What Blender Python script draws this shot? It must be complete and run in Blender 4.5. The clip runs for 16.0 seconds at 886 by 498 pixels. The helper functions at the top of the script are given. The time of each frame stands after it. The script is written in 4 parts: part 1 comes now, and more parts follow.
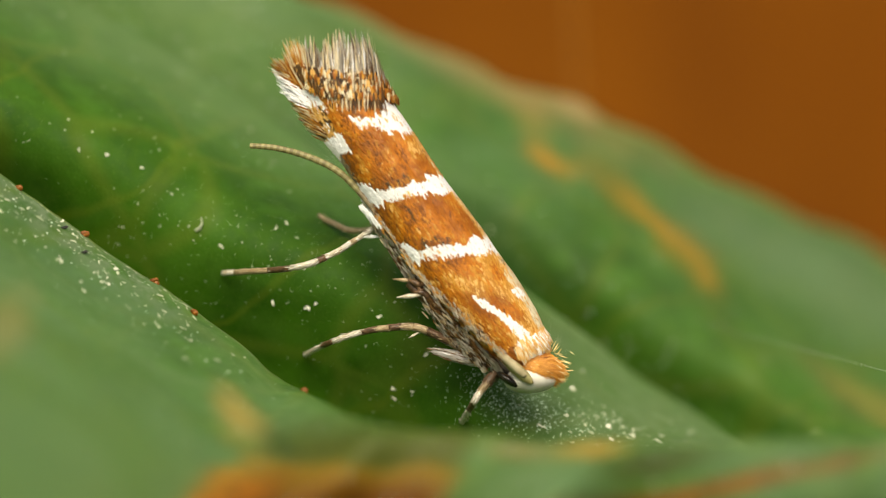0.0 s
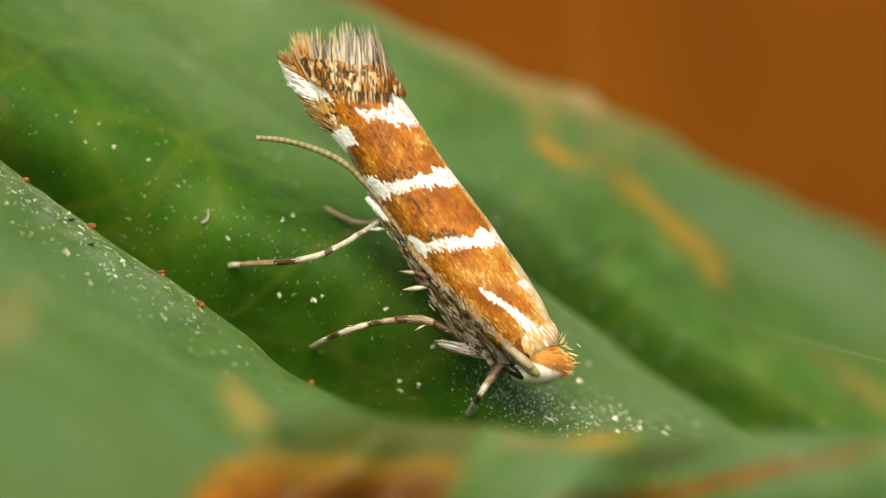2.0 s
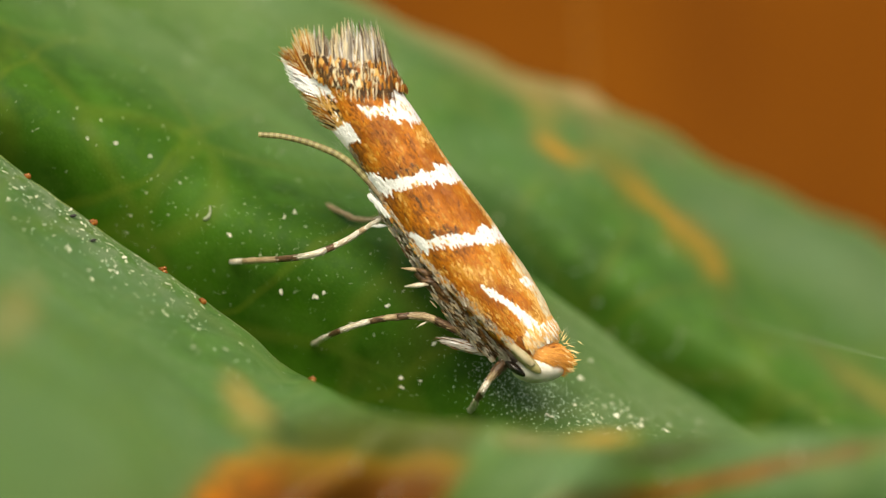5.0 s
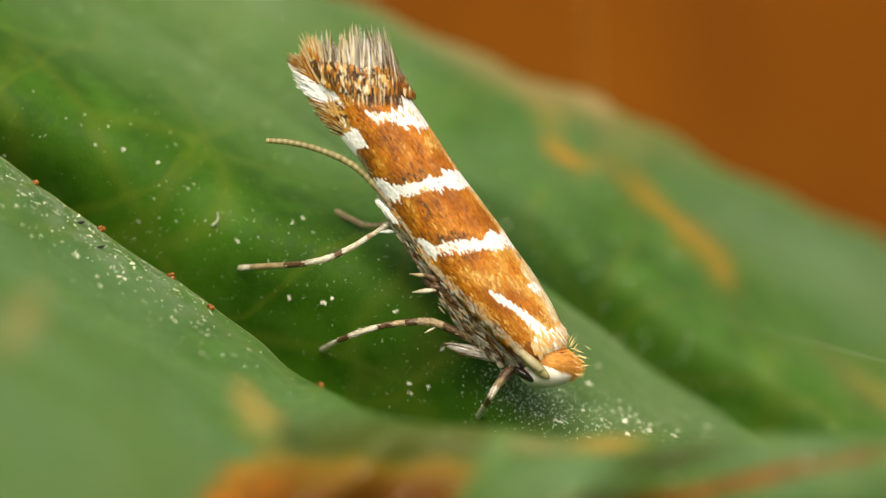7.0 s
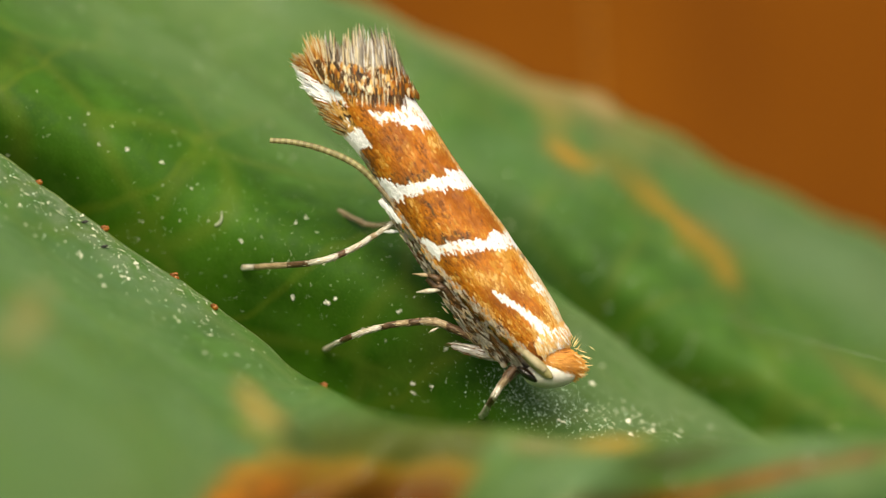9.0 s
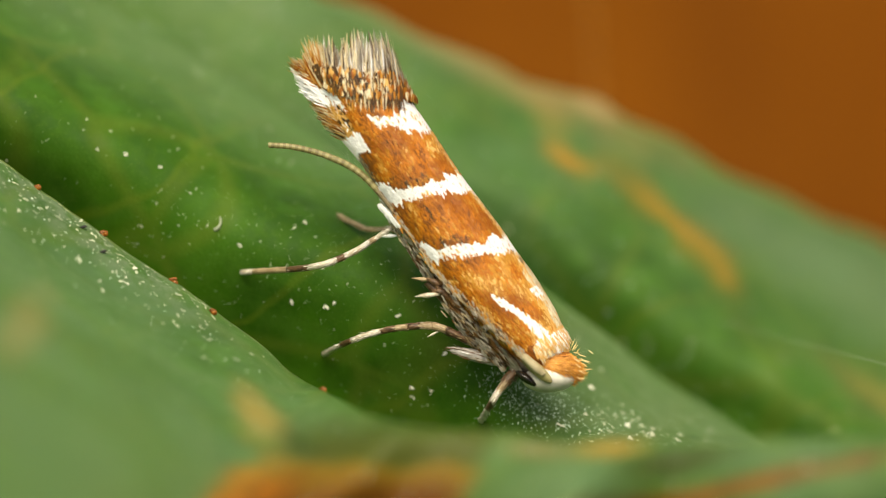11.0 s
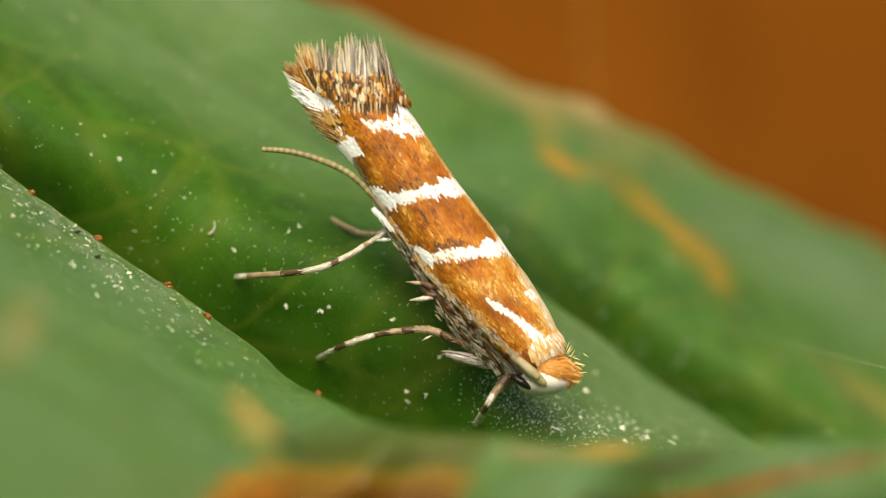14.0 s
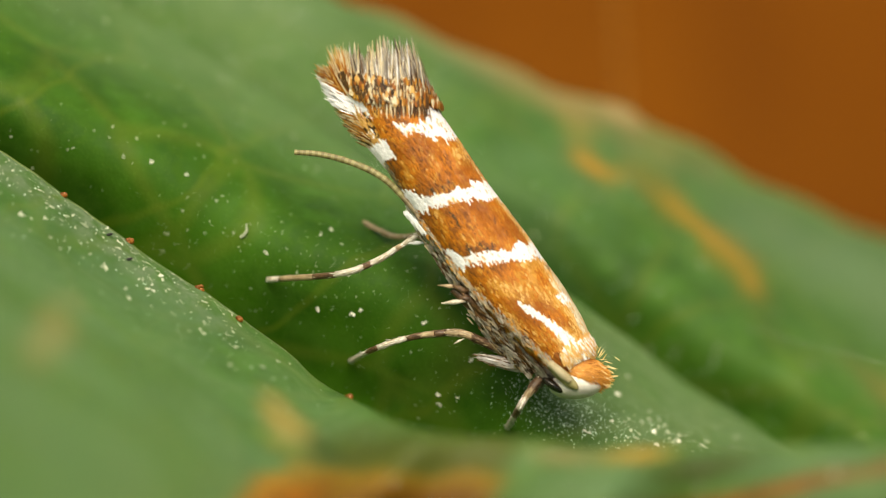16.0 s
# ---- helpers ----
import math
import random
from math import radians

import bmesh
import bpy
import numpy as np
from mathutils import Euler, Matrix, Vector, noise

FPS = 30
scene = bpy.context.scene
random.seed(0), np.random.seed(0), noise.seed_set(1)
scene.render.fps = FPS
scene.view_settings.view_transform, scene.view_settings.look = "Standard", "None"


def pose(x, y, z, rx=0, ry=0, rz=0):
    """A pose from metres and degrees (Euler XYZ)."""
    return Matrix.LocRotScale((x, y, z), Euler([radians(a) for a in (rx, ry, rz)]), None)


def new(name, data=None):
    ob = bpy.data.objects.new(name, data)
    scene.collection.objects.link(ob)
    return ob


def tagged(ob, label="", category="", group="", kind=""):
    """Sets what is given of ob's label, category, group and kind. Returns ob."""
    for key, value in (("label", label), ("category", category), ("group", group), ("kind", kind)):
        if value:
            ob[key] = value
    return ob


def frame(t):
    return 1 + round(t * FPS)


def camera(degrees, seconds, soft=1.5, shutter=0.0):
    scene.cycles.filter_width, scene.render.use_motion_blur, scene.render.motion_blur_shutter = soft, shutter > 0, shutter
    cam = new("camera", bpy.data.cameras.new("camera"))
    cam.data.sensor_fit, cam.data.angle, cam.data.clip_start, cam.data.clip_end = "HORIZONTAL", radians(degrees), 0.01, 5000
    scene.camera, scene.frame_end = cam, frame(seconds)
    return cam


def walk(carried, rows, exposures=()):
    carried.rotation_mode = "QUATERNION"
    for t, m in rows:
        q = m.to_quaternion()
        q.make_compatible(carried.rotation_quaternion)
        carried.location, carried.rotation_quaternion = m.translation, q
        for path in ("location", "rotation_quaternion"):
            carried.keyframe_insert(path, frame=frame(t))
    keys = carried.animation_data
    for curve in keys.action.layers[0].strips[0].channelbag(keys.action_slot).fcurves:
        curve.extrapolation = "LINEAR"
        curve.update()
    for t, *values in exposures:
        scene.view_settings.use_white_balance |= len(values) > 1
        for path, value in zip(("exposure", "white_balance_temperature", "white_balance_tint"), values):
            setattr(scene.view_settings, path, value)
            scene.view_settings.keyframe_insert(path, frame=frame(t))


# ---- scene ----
# A tripod camera with a long macro lens, 100 mm from a small moth, turning a little on its head.
DIST, PITCH = 100.0, 25.0                 # mm from lens to moth; degrees it looks down
LIFT = 12.2                               # mm from the board to the middle of the view
cam = camera(5.44, 16.0, soft=1.0)
cam.data.dof.use_dof = True
cam.data.dof.focus_distance = 0.09982
cam.data.dof.aperture_fstop = 88.0
SP, CP = math.sin(radians(PITCH)), math.cos(radians(PITCH))
EYE = (0.0, -DIST * CP * 1e-3, (LIFT + DIST * SP) * 1e-3)
ROWS = [  # seconds, degrees turned left, degrees turned up, degrees of lean
    (0.0, 0.0, 0.0, 0.0), (0.5, 0.046, -0.015, 0.142), (1.0, 0.0259, -0.0163, 0.094), (1.5, 0.0547, -0.0344, 0.082),
    (2.0, 0.0405, -0.0477, 0.02), (2.5, 0.0766, -0.0509, 0.088), (3.0, 0.0895, -0.0577, 0.054), (3.5, 0.0476, -0.0456, 0.087),
    (4.0, 0.0368, -0.067, 0.11), (6.5, 0.108, -0.0528, 0.098), (7.0, 0.1003, -0.0316, 0.011), (7.5, 0.0796, -0.0075, -0.044),
    (8.0, 0.1107, -0.0105, 0.021), (8.5, 0.0947, -0.0199, -0.055), (9.0, 0.1219, -0.0317, 0.057), (11.5, 0.0847, -0.003, -0.157),
    (12.0, 0.059, -0.0274, -0.236), (12.5, 0.0913, -0.0114, -0.21), (13.0, 0.0741, -0.0008, -0.214), (13.5, 0.0474, 0.0077, -0.161),
    (14.0, 0.0792, 0.0158, -0.279), (14.5, 0.161, 0.0091, -0.187), (15.0, 0.1344, 0.0042, -0.216), (15.5, 0.1946, 0.0403, -0.204),
    (16.0, 0.2753, 0.0366, -0.161)]
walk(cam, [(t, pose(*EYE, 90 - PITCH, 0, 0) @ pose(0, 0, 0, up, left, lean)) for t, left, up, lean in ROWS], [(0.0, -0.33, 7800, 3), (0.6, -0.22, 7800, 3), (16.0, -0.22, 7800, 3)])

# ---- light: a bright hazy day, the sun high over the lens ----
TO_SUN = Vector((0.0, -0.36, 0.90)).normalized()
world = bpy.data.worlds.new("hazy_sky")
scene.world = world
world.use_nodes = True
sky = world.node_tree.nodes.new("ShaderNodeTexSky")
sky.sky_type, sky.sun_disc = "NISHITA", False
sky.sun_elevation, sky.sun_rotation = math.asin(TO_SUN.z), math.atan2(TO_SUN.x, TO_SUN.y)
sky.air_density, sky.dust_density = 0.7, 6.0
world.node_tree.nodes["Background"].inputs["Strength"].default_value = 0.15
world.node_tree.links.new(sky.outputs["Color"], world.node_tree.nodes["Background"].inputs["Color"])
sun = new("sun", bpy.data.lights.new("sun", "SUN"))
sun.data.energy, sun.data.angle, sun.data.color = 3.9, radians(50), (1.0, 0.95, 0.88)
sun.matrix_world = Matrix.Translation((0.1, 0.1, 0.3)) @ TO_SUN.to_track_quat("Z", "Y").to_matrix().to_4x4()


# ---- materials ----
class Mat:
    """A small helper to write node materials in few lines."""

    def __init__(self, name, rough=0.5, spec=0.5):
        self.mat = bpy.data.materials.new(name)
        self.mat.use_nodes = True
        self.nt = self.mat.node_tree
        self.bsdf = self.nt.nodes["Principled BSDF"]
        self.set(self.bsdf, "Roughness", rough)
        self.set(self.bsdf, "Specular IOR Level", spec)

    def set(self, node, key, value):
        if isinstance(value, bpy.types.NodeSocket):
            self.nt.links.new(value, node.inputs[key])
        else:
            node.inputs[key].default_value = value

    def coords(self, which="Object"):
        return self.nt.nodes.new("ShaderNodeTexCoord").outputs[which]

    def noise(self, vector, scale, detail=4.0, rough=0.55, out="Fac"):
        n = self.nt.nodes.new("ShaderNodeTexNoise")
        self.set(n, "Vector", vector), self.set(n, "Scale", scale), self.set(n, "Detail", detail), self.set(n, "Roughness", rough)
        return n.outputs[out]

    def cells(self, vector, scale, feature="DISTANCE_TO_EDGE"):
        n = self.nt.nodes.new("ShaderNodeTexVoronoi")
        n.feature = feature
        self.set(n, "Vector", vector), self.set(n, "Scale", scale)
        return n.outputs["Distance"]

    def math(self, op, a, b=0.0, c=0.0):
        n = self.nt.nodes.new("ShaderNodeMath")
        n.operation = op
        self.set(n, 0, a), self.set(n, 1, b), self.set(n, 2, c)
        return n.outputs[0]

    def ramp(self, value, lo, hi, out_lo=0.0, out_hi=1.0):
        n = self.nt.nodes.new("ShaderNodeMapRange")
        n.interpolation_type = "SMOOTHSTEP"
        for key, v in (("Value", value), ("From Min", lo), ("From Max", hi), ("To Min", out_lo), ("To Max", out_hi)):
            self.set(n, key, v)
        return n.outputs["Result"]

    def mix(self, fac, a, b):
        n = self.nt.nodes.new("ShaderNodeMix")
        n.data_type = "RGBA"
        self.set(n, 0, fac)
        self.set(n, 6, a if isinstance(a, bpy.types.NodeSocket) else (*a, 1))
        self.set(n, 7, b if isinstance(b, bpy.types.NodeSocket) else (*b, 1))
        return n.outputs[2]

    def bump(self, height, strength, distance, normal=None):
        n = self.nt.nodes.new("ShaderNodeBump")
        self.set(n, "Height", height), self.set(n, "Strength", strength), self.set(n, "Distance", distance)
        if normal is not None:
            self.set(n, "Normal", normal)
        return n.outputs["Normal"]

    def island(self):
        return self.nt.nodes.new("ShaderNodeNewGeometry").outputs["Random Per Island"]

    def done(self, color, **more):
        self.set(self.bsdf, "Base Color", color if isinstance(color, bpy.types.NodeSocket) else (*color, 1))
        for key, v in more.items():
            self.set(self.bsdf, key.replace("_", " "), v)
        return self.mat


def leaf_material():
    m = Mat("leathery_leaf", 0.42, 0.36)
    ob = m.coords("Object")
    sep = m.nt.nodes.new("ShaderNodeSeparateXYZ")
    m.set(sep, "Vector", m.coords("UV"))
    a, b = sep.outputs[0], sep.outputs[1]          # mm along the leaf; strip across it
    fold_shade = m.math("MAXIMUM", m.ramp(b, 2.8, 3.2, 1.0, 0.45), m.ramp(b, 5.0, 6.2, 0.45, 1.0))   # pale mottle weakened inside the fold, painting its shade
    large, small = m.noise(ob, 900, 5), m.noise(ob, 6000, 4)
    green = m.mix(m.ramp(large, 0.3, 0.7), (0.014, 0.062, 0.0006), (0.033, 0.110, 0.003))
    green = m.mix(m.math("MULTIPLY", m.ramp(small, 0.35, 0.75, 0.0, 0.5), fold_shade), green, (0.058, 0.128, 0.009))
    mottle = m.noise(ob, 2300, 3)
    green = m.mix(m.math("MULTIPLY", m.ramp(mottle, 0.42, 0.66, 0.0, 0.70), fold_shade), green, (0.052, 0.145, 0.012))
    green = m.mix(m.ramp(m.noise(ob, 1300, 2), 0.48, 0.70, 0.0, 0.40), green, (0.015, 0.058, 0.0006))
    # fine pale dots of the skin
    green = m.mix(m.ramp(m.cells(ob, 30000, "F1"), 0.05, 0.28, 0.40, 0.0), green, (0.12, 0.20, 0.03))
    # side veins running obliquely across the blade
    wobble = m.math("MULTIPLY_ADD", m.noise(ob, 700, 2), 0.9, -0.45)
    phase = m.math("FRACT", m.math("DIVIDE", m.math("ADD", m.math("MULTIPLY_ADD", b, -0.42, a), m.math("ADD", wobble, 50.0)), 1.9))
    rib = m.ramp(m.math("ABSOLUTE", m.math("SUBTRACT", phase, 0.5)), 0.006, 0.045, 0.24, 0.0)
    green = m.mix(rib, green, (0.13, 0.165, 0.012))
    # fine net of paler veins
    net = m.ramp(m.cells(ob, 620), 0.0, 0.09, 0.30, 0.0)
    green = m.mix(net, green, (0.11, 0.15, 0.015))
    # a thin greyish sheen, painted on the near half and towards the stalk
    grey_sheen = m.math("MULTIPLY", m.ramp(m.noise(ob, 760, 4), 0.32, 0.62, 0.18, 0.68), m.math("MAXIMUM", m.ramp(b, 2.55, 3.0, 1.0, 0.0), m.math("MULTIPLY", m.ramp(b, 6.2, 7.6, 0.0, 1.0), m.ramp(a, -1.5, 3.5, 1.0, 0.15))))
    green = m.mix(grey_sheen, green, (0.076, 0.150, 0.060))
    # hazy light on the far half's stalk end, put into the base colour
    far_sheen = m.math("MULTIPLY", m.ramp(b, 5.6, 7.0), m.ramp(a, -0.8, -3.0))
    green = m.mix(m.math("MULTIPLY", far_sheen, m.ramp(m.noise(ob, 1500, 4), 0.3, 0.65, 0.35, 0.8)), green, (0.105, 0.180, 0.062))
    dusty = m.math("MULTIPLY", m.math("MULTIPLY", m.ramp(b, 2.35, 2.75), m.ramp(b, 3.0, 3.12, 1.0, 0.0)), m.ramp(a, -1.6, -2.6, 0.15, 1.0))
    green = m.mix(m.math("MULTIPLY", dusty, m.ramp(m.noise(ob, 3600, 6, 0.7), 0.36, 0.62, 0.0, 0.9)), green, (0.135, 0.185, 0.108))
    cloud = m.math("MULTIPLY", m.ramp(m.noise(ob, 520, 4), 0.50, 0.68), m.ramp(b, 2.7, 3.0, 1.0, 0.25))
    green = m.mix(m.math("MULTIPLY", cloud, 0.55), green, (0.030, 0.088, 0.006))
    # silvery gleam of the strip before the head, painted as paler green
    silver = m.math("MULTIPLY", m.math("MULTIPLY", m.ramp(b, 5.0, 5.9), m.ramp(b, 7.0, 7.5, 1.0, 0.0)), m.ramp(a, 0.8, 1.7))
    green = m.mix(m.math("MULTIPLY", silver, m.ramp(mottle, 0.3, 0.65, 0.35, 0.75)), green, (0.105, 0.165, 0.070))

    ragged = m.math("MULTIPLY_ADD", m.noise(ob, 1500, 5), 1.1, -0.55)

    def spot(ca, cb, ra, rb, soft=0.35, amount=1.0, tilt=0.0, torn=1.0):
        da = m.math("DIVIDE", m.math("SUBTRACT", a, ca), ra)
        lean = m.math("MULTIPLY", m.math("SUBTRACT", a, ca), tilt)
        db = m.math("DIVIDE", m.math("SUBTRACT", m.math("SUBTRACT", b, cb), lean), rb)
        d = m.math("SQRT", m.math("ADD", m.math("MULTIPLY", da, da), m.math("MULTIPLY", db, db)))
        return m.ramp(m.math("MULTIPLY_ADD", ragged, torn, d), 1.0 - soft, 1.0 + soft, amount, 0.0)

    # a greyish sheen painted between that vein and the far margin
    green = m.mix(spot(3.4, 10.55, 1.7, 0.36, 0.9, 0.7), green, (0.115, 0.185, 0.095))
    # the vein on the far half, gone yellow-brown in stretches
    broken = m.ramp(m.noise(ob, 1900, 4), 0.40, 0.60, 0.50, 1.0)
    wind = m.math("SUBTRACT", a, 1.1)
    course = m.math("MULTIPLY_ADD", m.math("MULTIPLY", wind, wind), -0.16, 10.17)
    bent = m.math("ADD", b, m.math("MULTIPLY_ADD", m.noise(ob, 1500, 4), 0.8, -0.40))
    thin = m.ramp(m.math("ABSOLUTE", m.math("SUBTRACT", bent, course)), 0.0, 0.26, 0.55, 0.0)
    span = m.math("MULTIPLY", m.ramp(a, 0.1, 0.5), m.ramp(a, 2.45, 2.95, 1.0, 0.0))
    streak = m.math("MULTIPLY", m.math("MULTIPLY", thin, span), broken)
    c = m.mix(streak, green, (0.36, 0.165, 0.008))
    c = m.mix(spot(0.40, 9.97, 0.26, 0.16, 0.8, 0.6), c, (0.38, 0.18, 0.012))
    c = m.mix(spot(0.02, 10.42, 0.30, 0.28, 0.9, 0.45, -1.0), c, (0.26, 0.17, 0.02))
    c = m.mix(spot(2.05, 10.03, 0.48, 0.10, 0.7, 0.5, -0.22), c, (0.38, 0.18, 0.012))
    c = m.mix(spot(4.9, 9.6, 0.8, 0.18, 0.7, 0.35), c, (0.34, 0.20, 0.04))
    # dry beige rim along the far margin
    c = m.mix(spot(-0.75, 10.95, 1.7, 0.40, 0.8, 0.8), c, (0.26, 0.165, 0.062))
    c = m.mix(spot(0.36, 10.92, 0.24, 0.15, 0.6, 0.7), c, (0.34, 0.22, 0.10))
    c = m.mix(spot(3.2, 11.05, 3.5, 0.10, 0.5, 0.25), c, (0.12, 0.085, 0.012))
    # dead, rust-coloured tissue along the near margin, edged with dull olive tissue
    rust = m.mix(m.ramp(m.noise(ob, 1100, 4), 0.35, 0.65), (0.30, 0.085, 0.002), (0.52, 0.185, 0.010))
    rust = m.mix(m.ramp(m.noise(ob, 2600, 4), 0.42, 0.66, 0.0, 0.75), rust, (0.12, 0.052, 0.003))
    rust = m.mix(m.math("MULTIPLY", m.ramp(a, -0.55, 0.15, 0.0, 0.9), m.ramp(a, 1.8, 2.8, 1.0, 0.80)), rust, (0.082, 0.028, 0.0006))
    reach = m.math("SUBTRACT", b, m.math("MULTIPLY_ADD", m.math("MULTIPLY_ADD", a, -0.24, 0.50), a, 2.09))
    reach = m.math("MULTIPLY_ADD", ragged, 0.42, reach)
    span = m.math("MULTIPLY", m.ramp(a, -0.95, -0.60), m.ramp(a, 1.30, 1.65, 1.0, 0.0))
    # olive tissue, with the shade of the dip above the rust painted in
    olive_shade = m.math("MULTIPLY", m.ramp(reach, 0.30, 1.0, 0.92, 0.0), m.math("MULTIPLY", m.ramp(a, -0.75, 0.0), m.ramp(a, 1.25, 1.6, 1.0, 0.0)))
    c = m.mix(olive_shade, c, (0.058, 0.070, 0.003))
    c = m.mix(m.math("MULTIPLY", m.ramp(reach, 0.05, 0.24, 0.75, 0.0), span), c, (0.22, 0.125, 0.004))
    c = m.mix(spot(-0.38, 2.24, 0.24, 0.14, 0.8, 0.75), c, (0.022, 0.042, 0.002))
    # the hollow painted darker, and the lit lobe beside it painted paler
    c = m.mix(spot(3.1, 2.55, 0.45, 0.20, 0.8, 0.85, 0.3), c, (0.030, 0.044, 0.002))
    c = m.mix(spot(2.15, 2.20, 0.50, 0.42, 0.6, 0.6), c, (0.105, 0.180, 0.075))
    dead = m.math("MAXIMUM", m.math("MULTIPLY", m.ramp(reach, -0.32, 0.18, 1.0, 0.0), span), spot(3.80, 2.20, 1.1, 0.14, 0.7, 0.85, 0.30))
    c = m.mix(dead, c, rust)
    c = m.mix(spot(-0.83, 2.2, 0.30, 0.20, 0.9, 0.65), c, (0.38, 0.23, 0.05))
    c = m.mix(spot(-3.45, 1.55, 0.22, 0.22, 0.9, 0.5), c, (0.30, 0.20, 0.07))
    c = m.mix(spot(1.95, 2.74, 0.28, 0.12, 0.9, 0.5), c, (0.30, 0.19, 0.08))
    c = m.mix(spot(2.50, 2.74, 0.26, 0.13, 0.7, 0.9), c, (0.36, 0.20, 0.02))
    # sheen and gloss held back on the fold's floor and far valley, deepening their shade
    lit_sheen = m.math("MAXIMUM", m.ramp(b, 2.8, 3.2, 1.0, 0.0), m.math("MULTIPLY", m.ramp(b, 5.3, 6.6), m.math("MAXIMUM", m.ramp(b, 6.9, 7.3, 1.0, 0.0), m.ramp(b, 8.4, 9.4))))
    lit_sheen = m.math("MULTIPLY_ADD", lit_sheen, 0.22, 0.05)
    tiny = m.cells(ob, 26000, "F1")
    n1 = m.bump(tiny, 0.2, 1.2e-5)
    n2 = m.bump(large, 0.5, 2.5e-5, n1)
    rough = m.ramp(small, 0.3, 0.7, 0.54, 0.76)
    return m.done(c, Normal=n2, Roughness=rough, Sheen_Weight=m.math("MULTIPLY_ADD", m.math("MAXIMUM", dead, olive_shade), -0.27, lit_sheen), Specular_IOR_Level=m.math("MULTIPLY_ADD", dead, -0.12, m.math("MULTIPLY_ADD", lit_sheen, 0.75, 0.14)), Sheen_Roughness=0.45, Sheen_Tint=(0.54, 0.95, 0.34, 1))


def plain_material(name, lo, hi, scale, rough=0.5, spec=0.4, relief=0.0, **more):
    """Two tones mixed by noise, with a little relief in metres."""
    m = Mat(name, rough, spec)
    ob = m.coords("Object")
    n = m.noise(ob, scale, 5)
    if relief:
        more["Normal"] = m.bump(m.noise(ob, scale * 3, 3), 0.6, relief)
    return m.done(m.mix(m.ramp(n, 0.3, 0.7), lo, hi), **more)


def scale_material(name, lo, hi, rough=0.4, spec=0.5, worn=None, **more):
    """Wing scales: each one its own tone; worn: a darker tone in broad patches."""
    m = Mat(name, rough, spec)
    c = m.mix(m.island(), lo, hi)
    if worn:
        c = m.mix(m.ramp(m.noise(m.coords("Object"), 2600, 3), 0.42, 0.66, 0.0, 0.75), c, worn)
    streaks = m.noise(m.coords("Object"), 60000, 2)
    return m.done(m.mix(m.ramp(streaks, 0.4, 0.8, 0.0, 0.25), c, hi), **more)


def board_material():
    m = Mat("red_brown_board", 0.9, 0.08)
    ob = m.coords("Object")
    stretch = m.nt.nodes.new("ShaderNodeMapping")
    m.set(stretch, "Vector", ob)
    stretch.inputs["Scale"].default_value = (1.0, 0.06, 1.0)
    grain = m.noise(stretch.outputs["Vector"], 420, 5)
    blot = m.noise(ob, 60, 4)
    c = m.mix(m.ramp(grain, 0.3, 0.7), (0.105, 0.029, 0.0006), (0.158, 0.047, 0.0012))
    c = m.mix(m.ramp(blot, 0.35, 0.7, 0.0, 0.4), c, (0.18, 0.060, 0.003))
    return m.done(c, Normal=m.bump(grain, 0.4, 2e-4))


LEAF = leaf_material()
BOARD = board_material()
VEIN = plain_material("leaf_vein", (0.045, 0.105, 0.008), (0.10, 0.145, 0.022), 2500, 0.45, 0.5, 8e-6)
ORANGE = scale_material("orange_scales", (0.41, 0.118, 0.005), (0.60, 0.205, 0.016), 0.36, 0.5, (0.25, 0.062, 0.003))
TAWNY = scale_material("tawny_scales", (0.62, 0.30, 0.06), (0.80, 0.50, 0.17), 0.38, 0.6)
GOLDEN = scale_material("golden_scales", (0.46, 0.185, 0.018), (0.66, 0.32, 0.050), 0.36, 0.55, (0.32, 0.10, 0.006))
HAIR = scale_material("orange_hair", (0.46, 0.150, 0.010), (0.74, 0.34, 0.045), 0.5, 0.4)
WHITE = scale_material("white_scales", (0.82, 0.84, 0.86), (0.92, 0.93, 0.95), 0.40, 0.5)
DARK = scale_material("dark_brown_scales", (0.035, 0.018, 0.008), (0.16, 0.075, 0.022), 0.4, 0.5)
RUSSET = scale_material("russet_scales", (0.19, 0.058, 0.006), (0.38, 0.12, 0.014), 0.4, 0.5)
GREY = scale_material("grey_scales", (0.20, 0.17, 0.14), (0.46, 0.42, 0.36), 0.35, 0.6)
CREAM = scale_material("cream_bristles", (0.55, 0.42, 0.22), (0.86, 0.78, 0.58), 0.4, 0.5)
STRAWY = scale_material("straw_bristles", (0.55, 0.36, 0.10), (0.82, 0.66, 0.32), 0.4, 0.5)
MEMBRANE = plain_material("wing_membrane", (0.35, 0.115, 0.010), (0.50, 0.18, 0.02), 9000, 0.5, 0.4)
BODY = plain_material("grey_body", (0.10, 0.085, 0.07), (0.32, 0.28, 0.23), 14000, 0.45, 0.5, 6e-6)
SILVER = plain_material("silver_scales", (0.20, 0.185, 0.175), (0.46, 0.44, 0.43), 11000, 0.3, 0.6, 4e-6)
FACE = plain_material("ivory_face", (0.66, 0.62, 0.55), (0.82, 0.79, 0.72), 9000, 0.35, 0.5)
EYE_MAT = plain_material("dark_eye", (0.012, 0.010, 0.010), (0.03, 0.024, 0.02), 20000, 0.15, 0.6)
ANTENNA_A = plain_material("antenna_straw", (0.22, 0.195, 0.075), (0.35, 0.315, 0.14), 12000, 0.45, 0.5)
SCAPE = plain_material("antenna_scape", (0.36, 0.29, 0.16), (0.54, 0.47, 0.31), 9000, 0.4, 0.5, 5e-6)
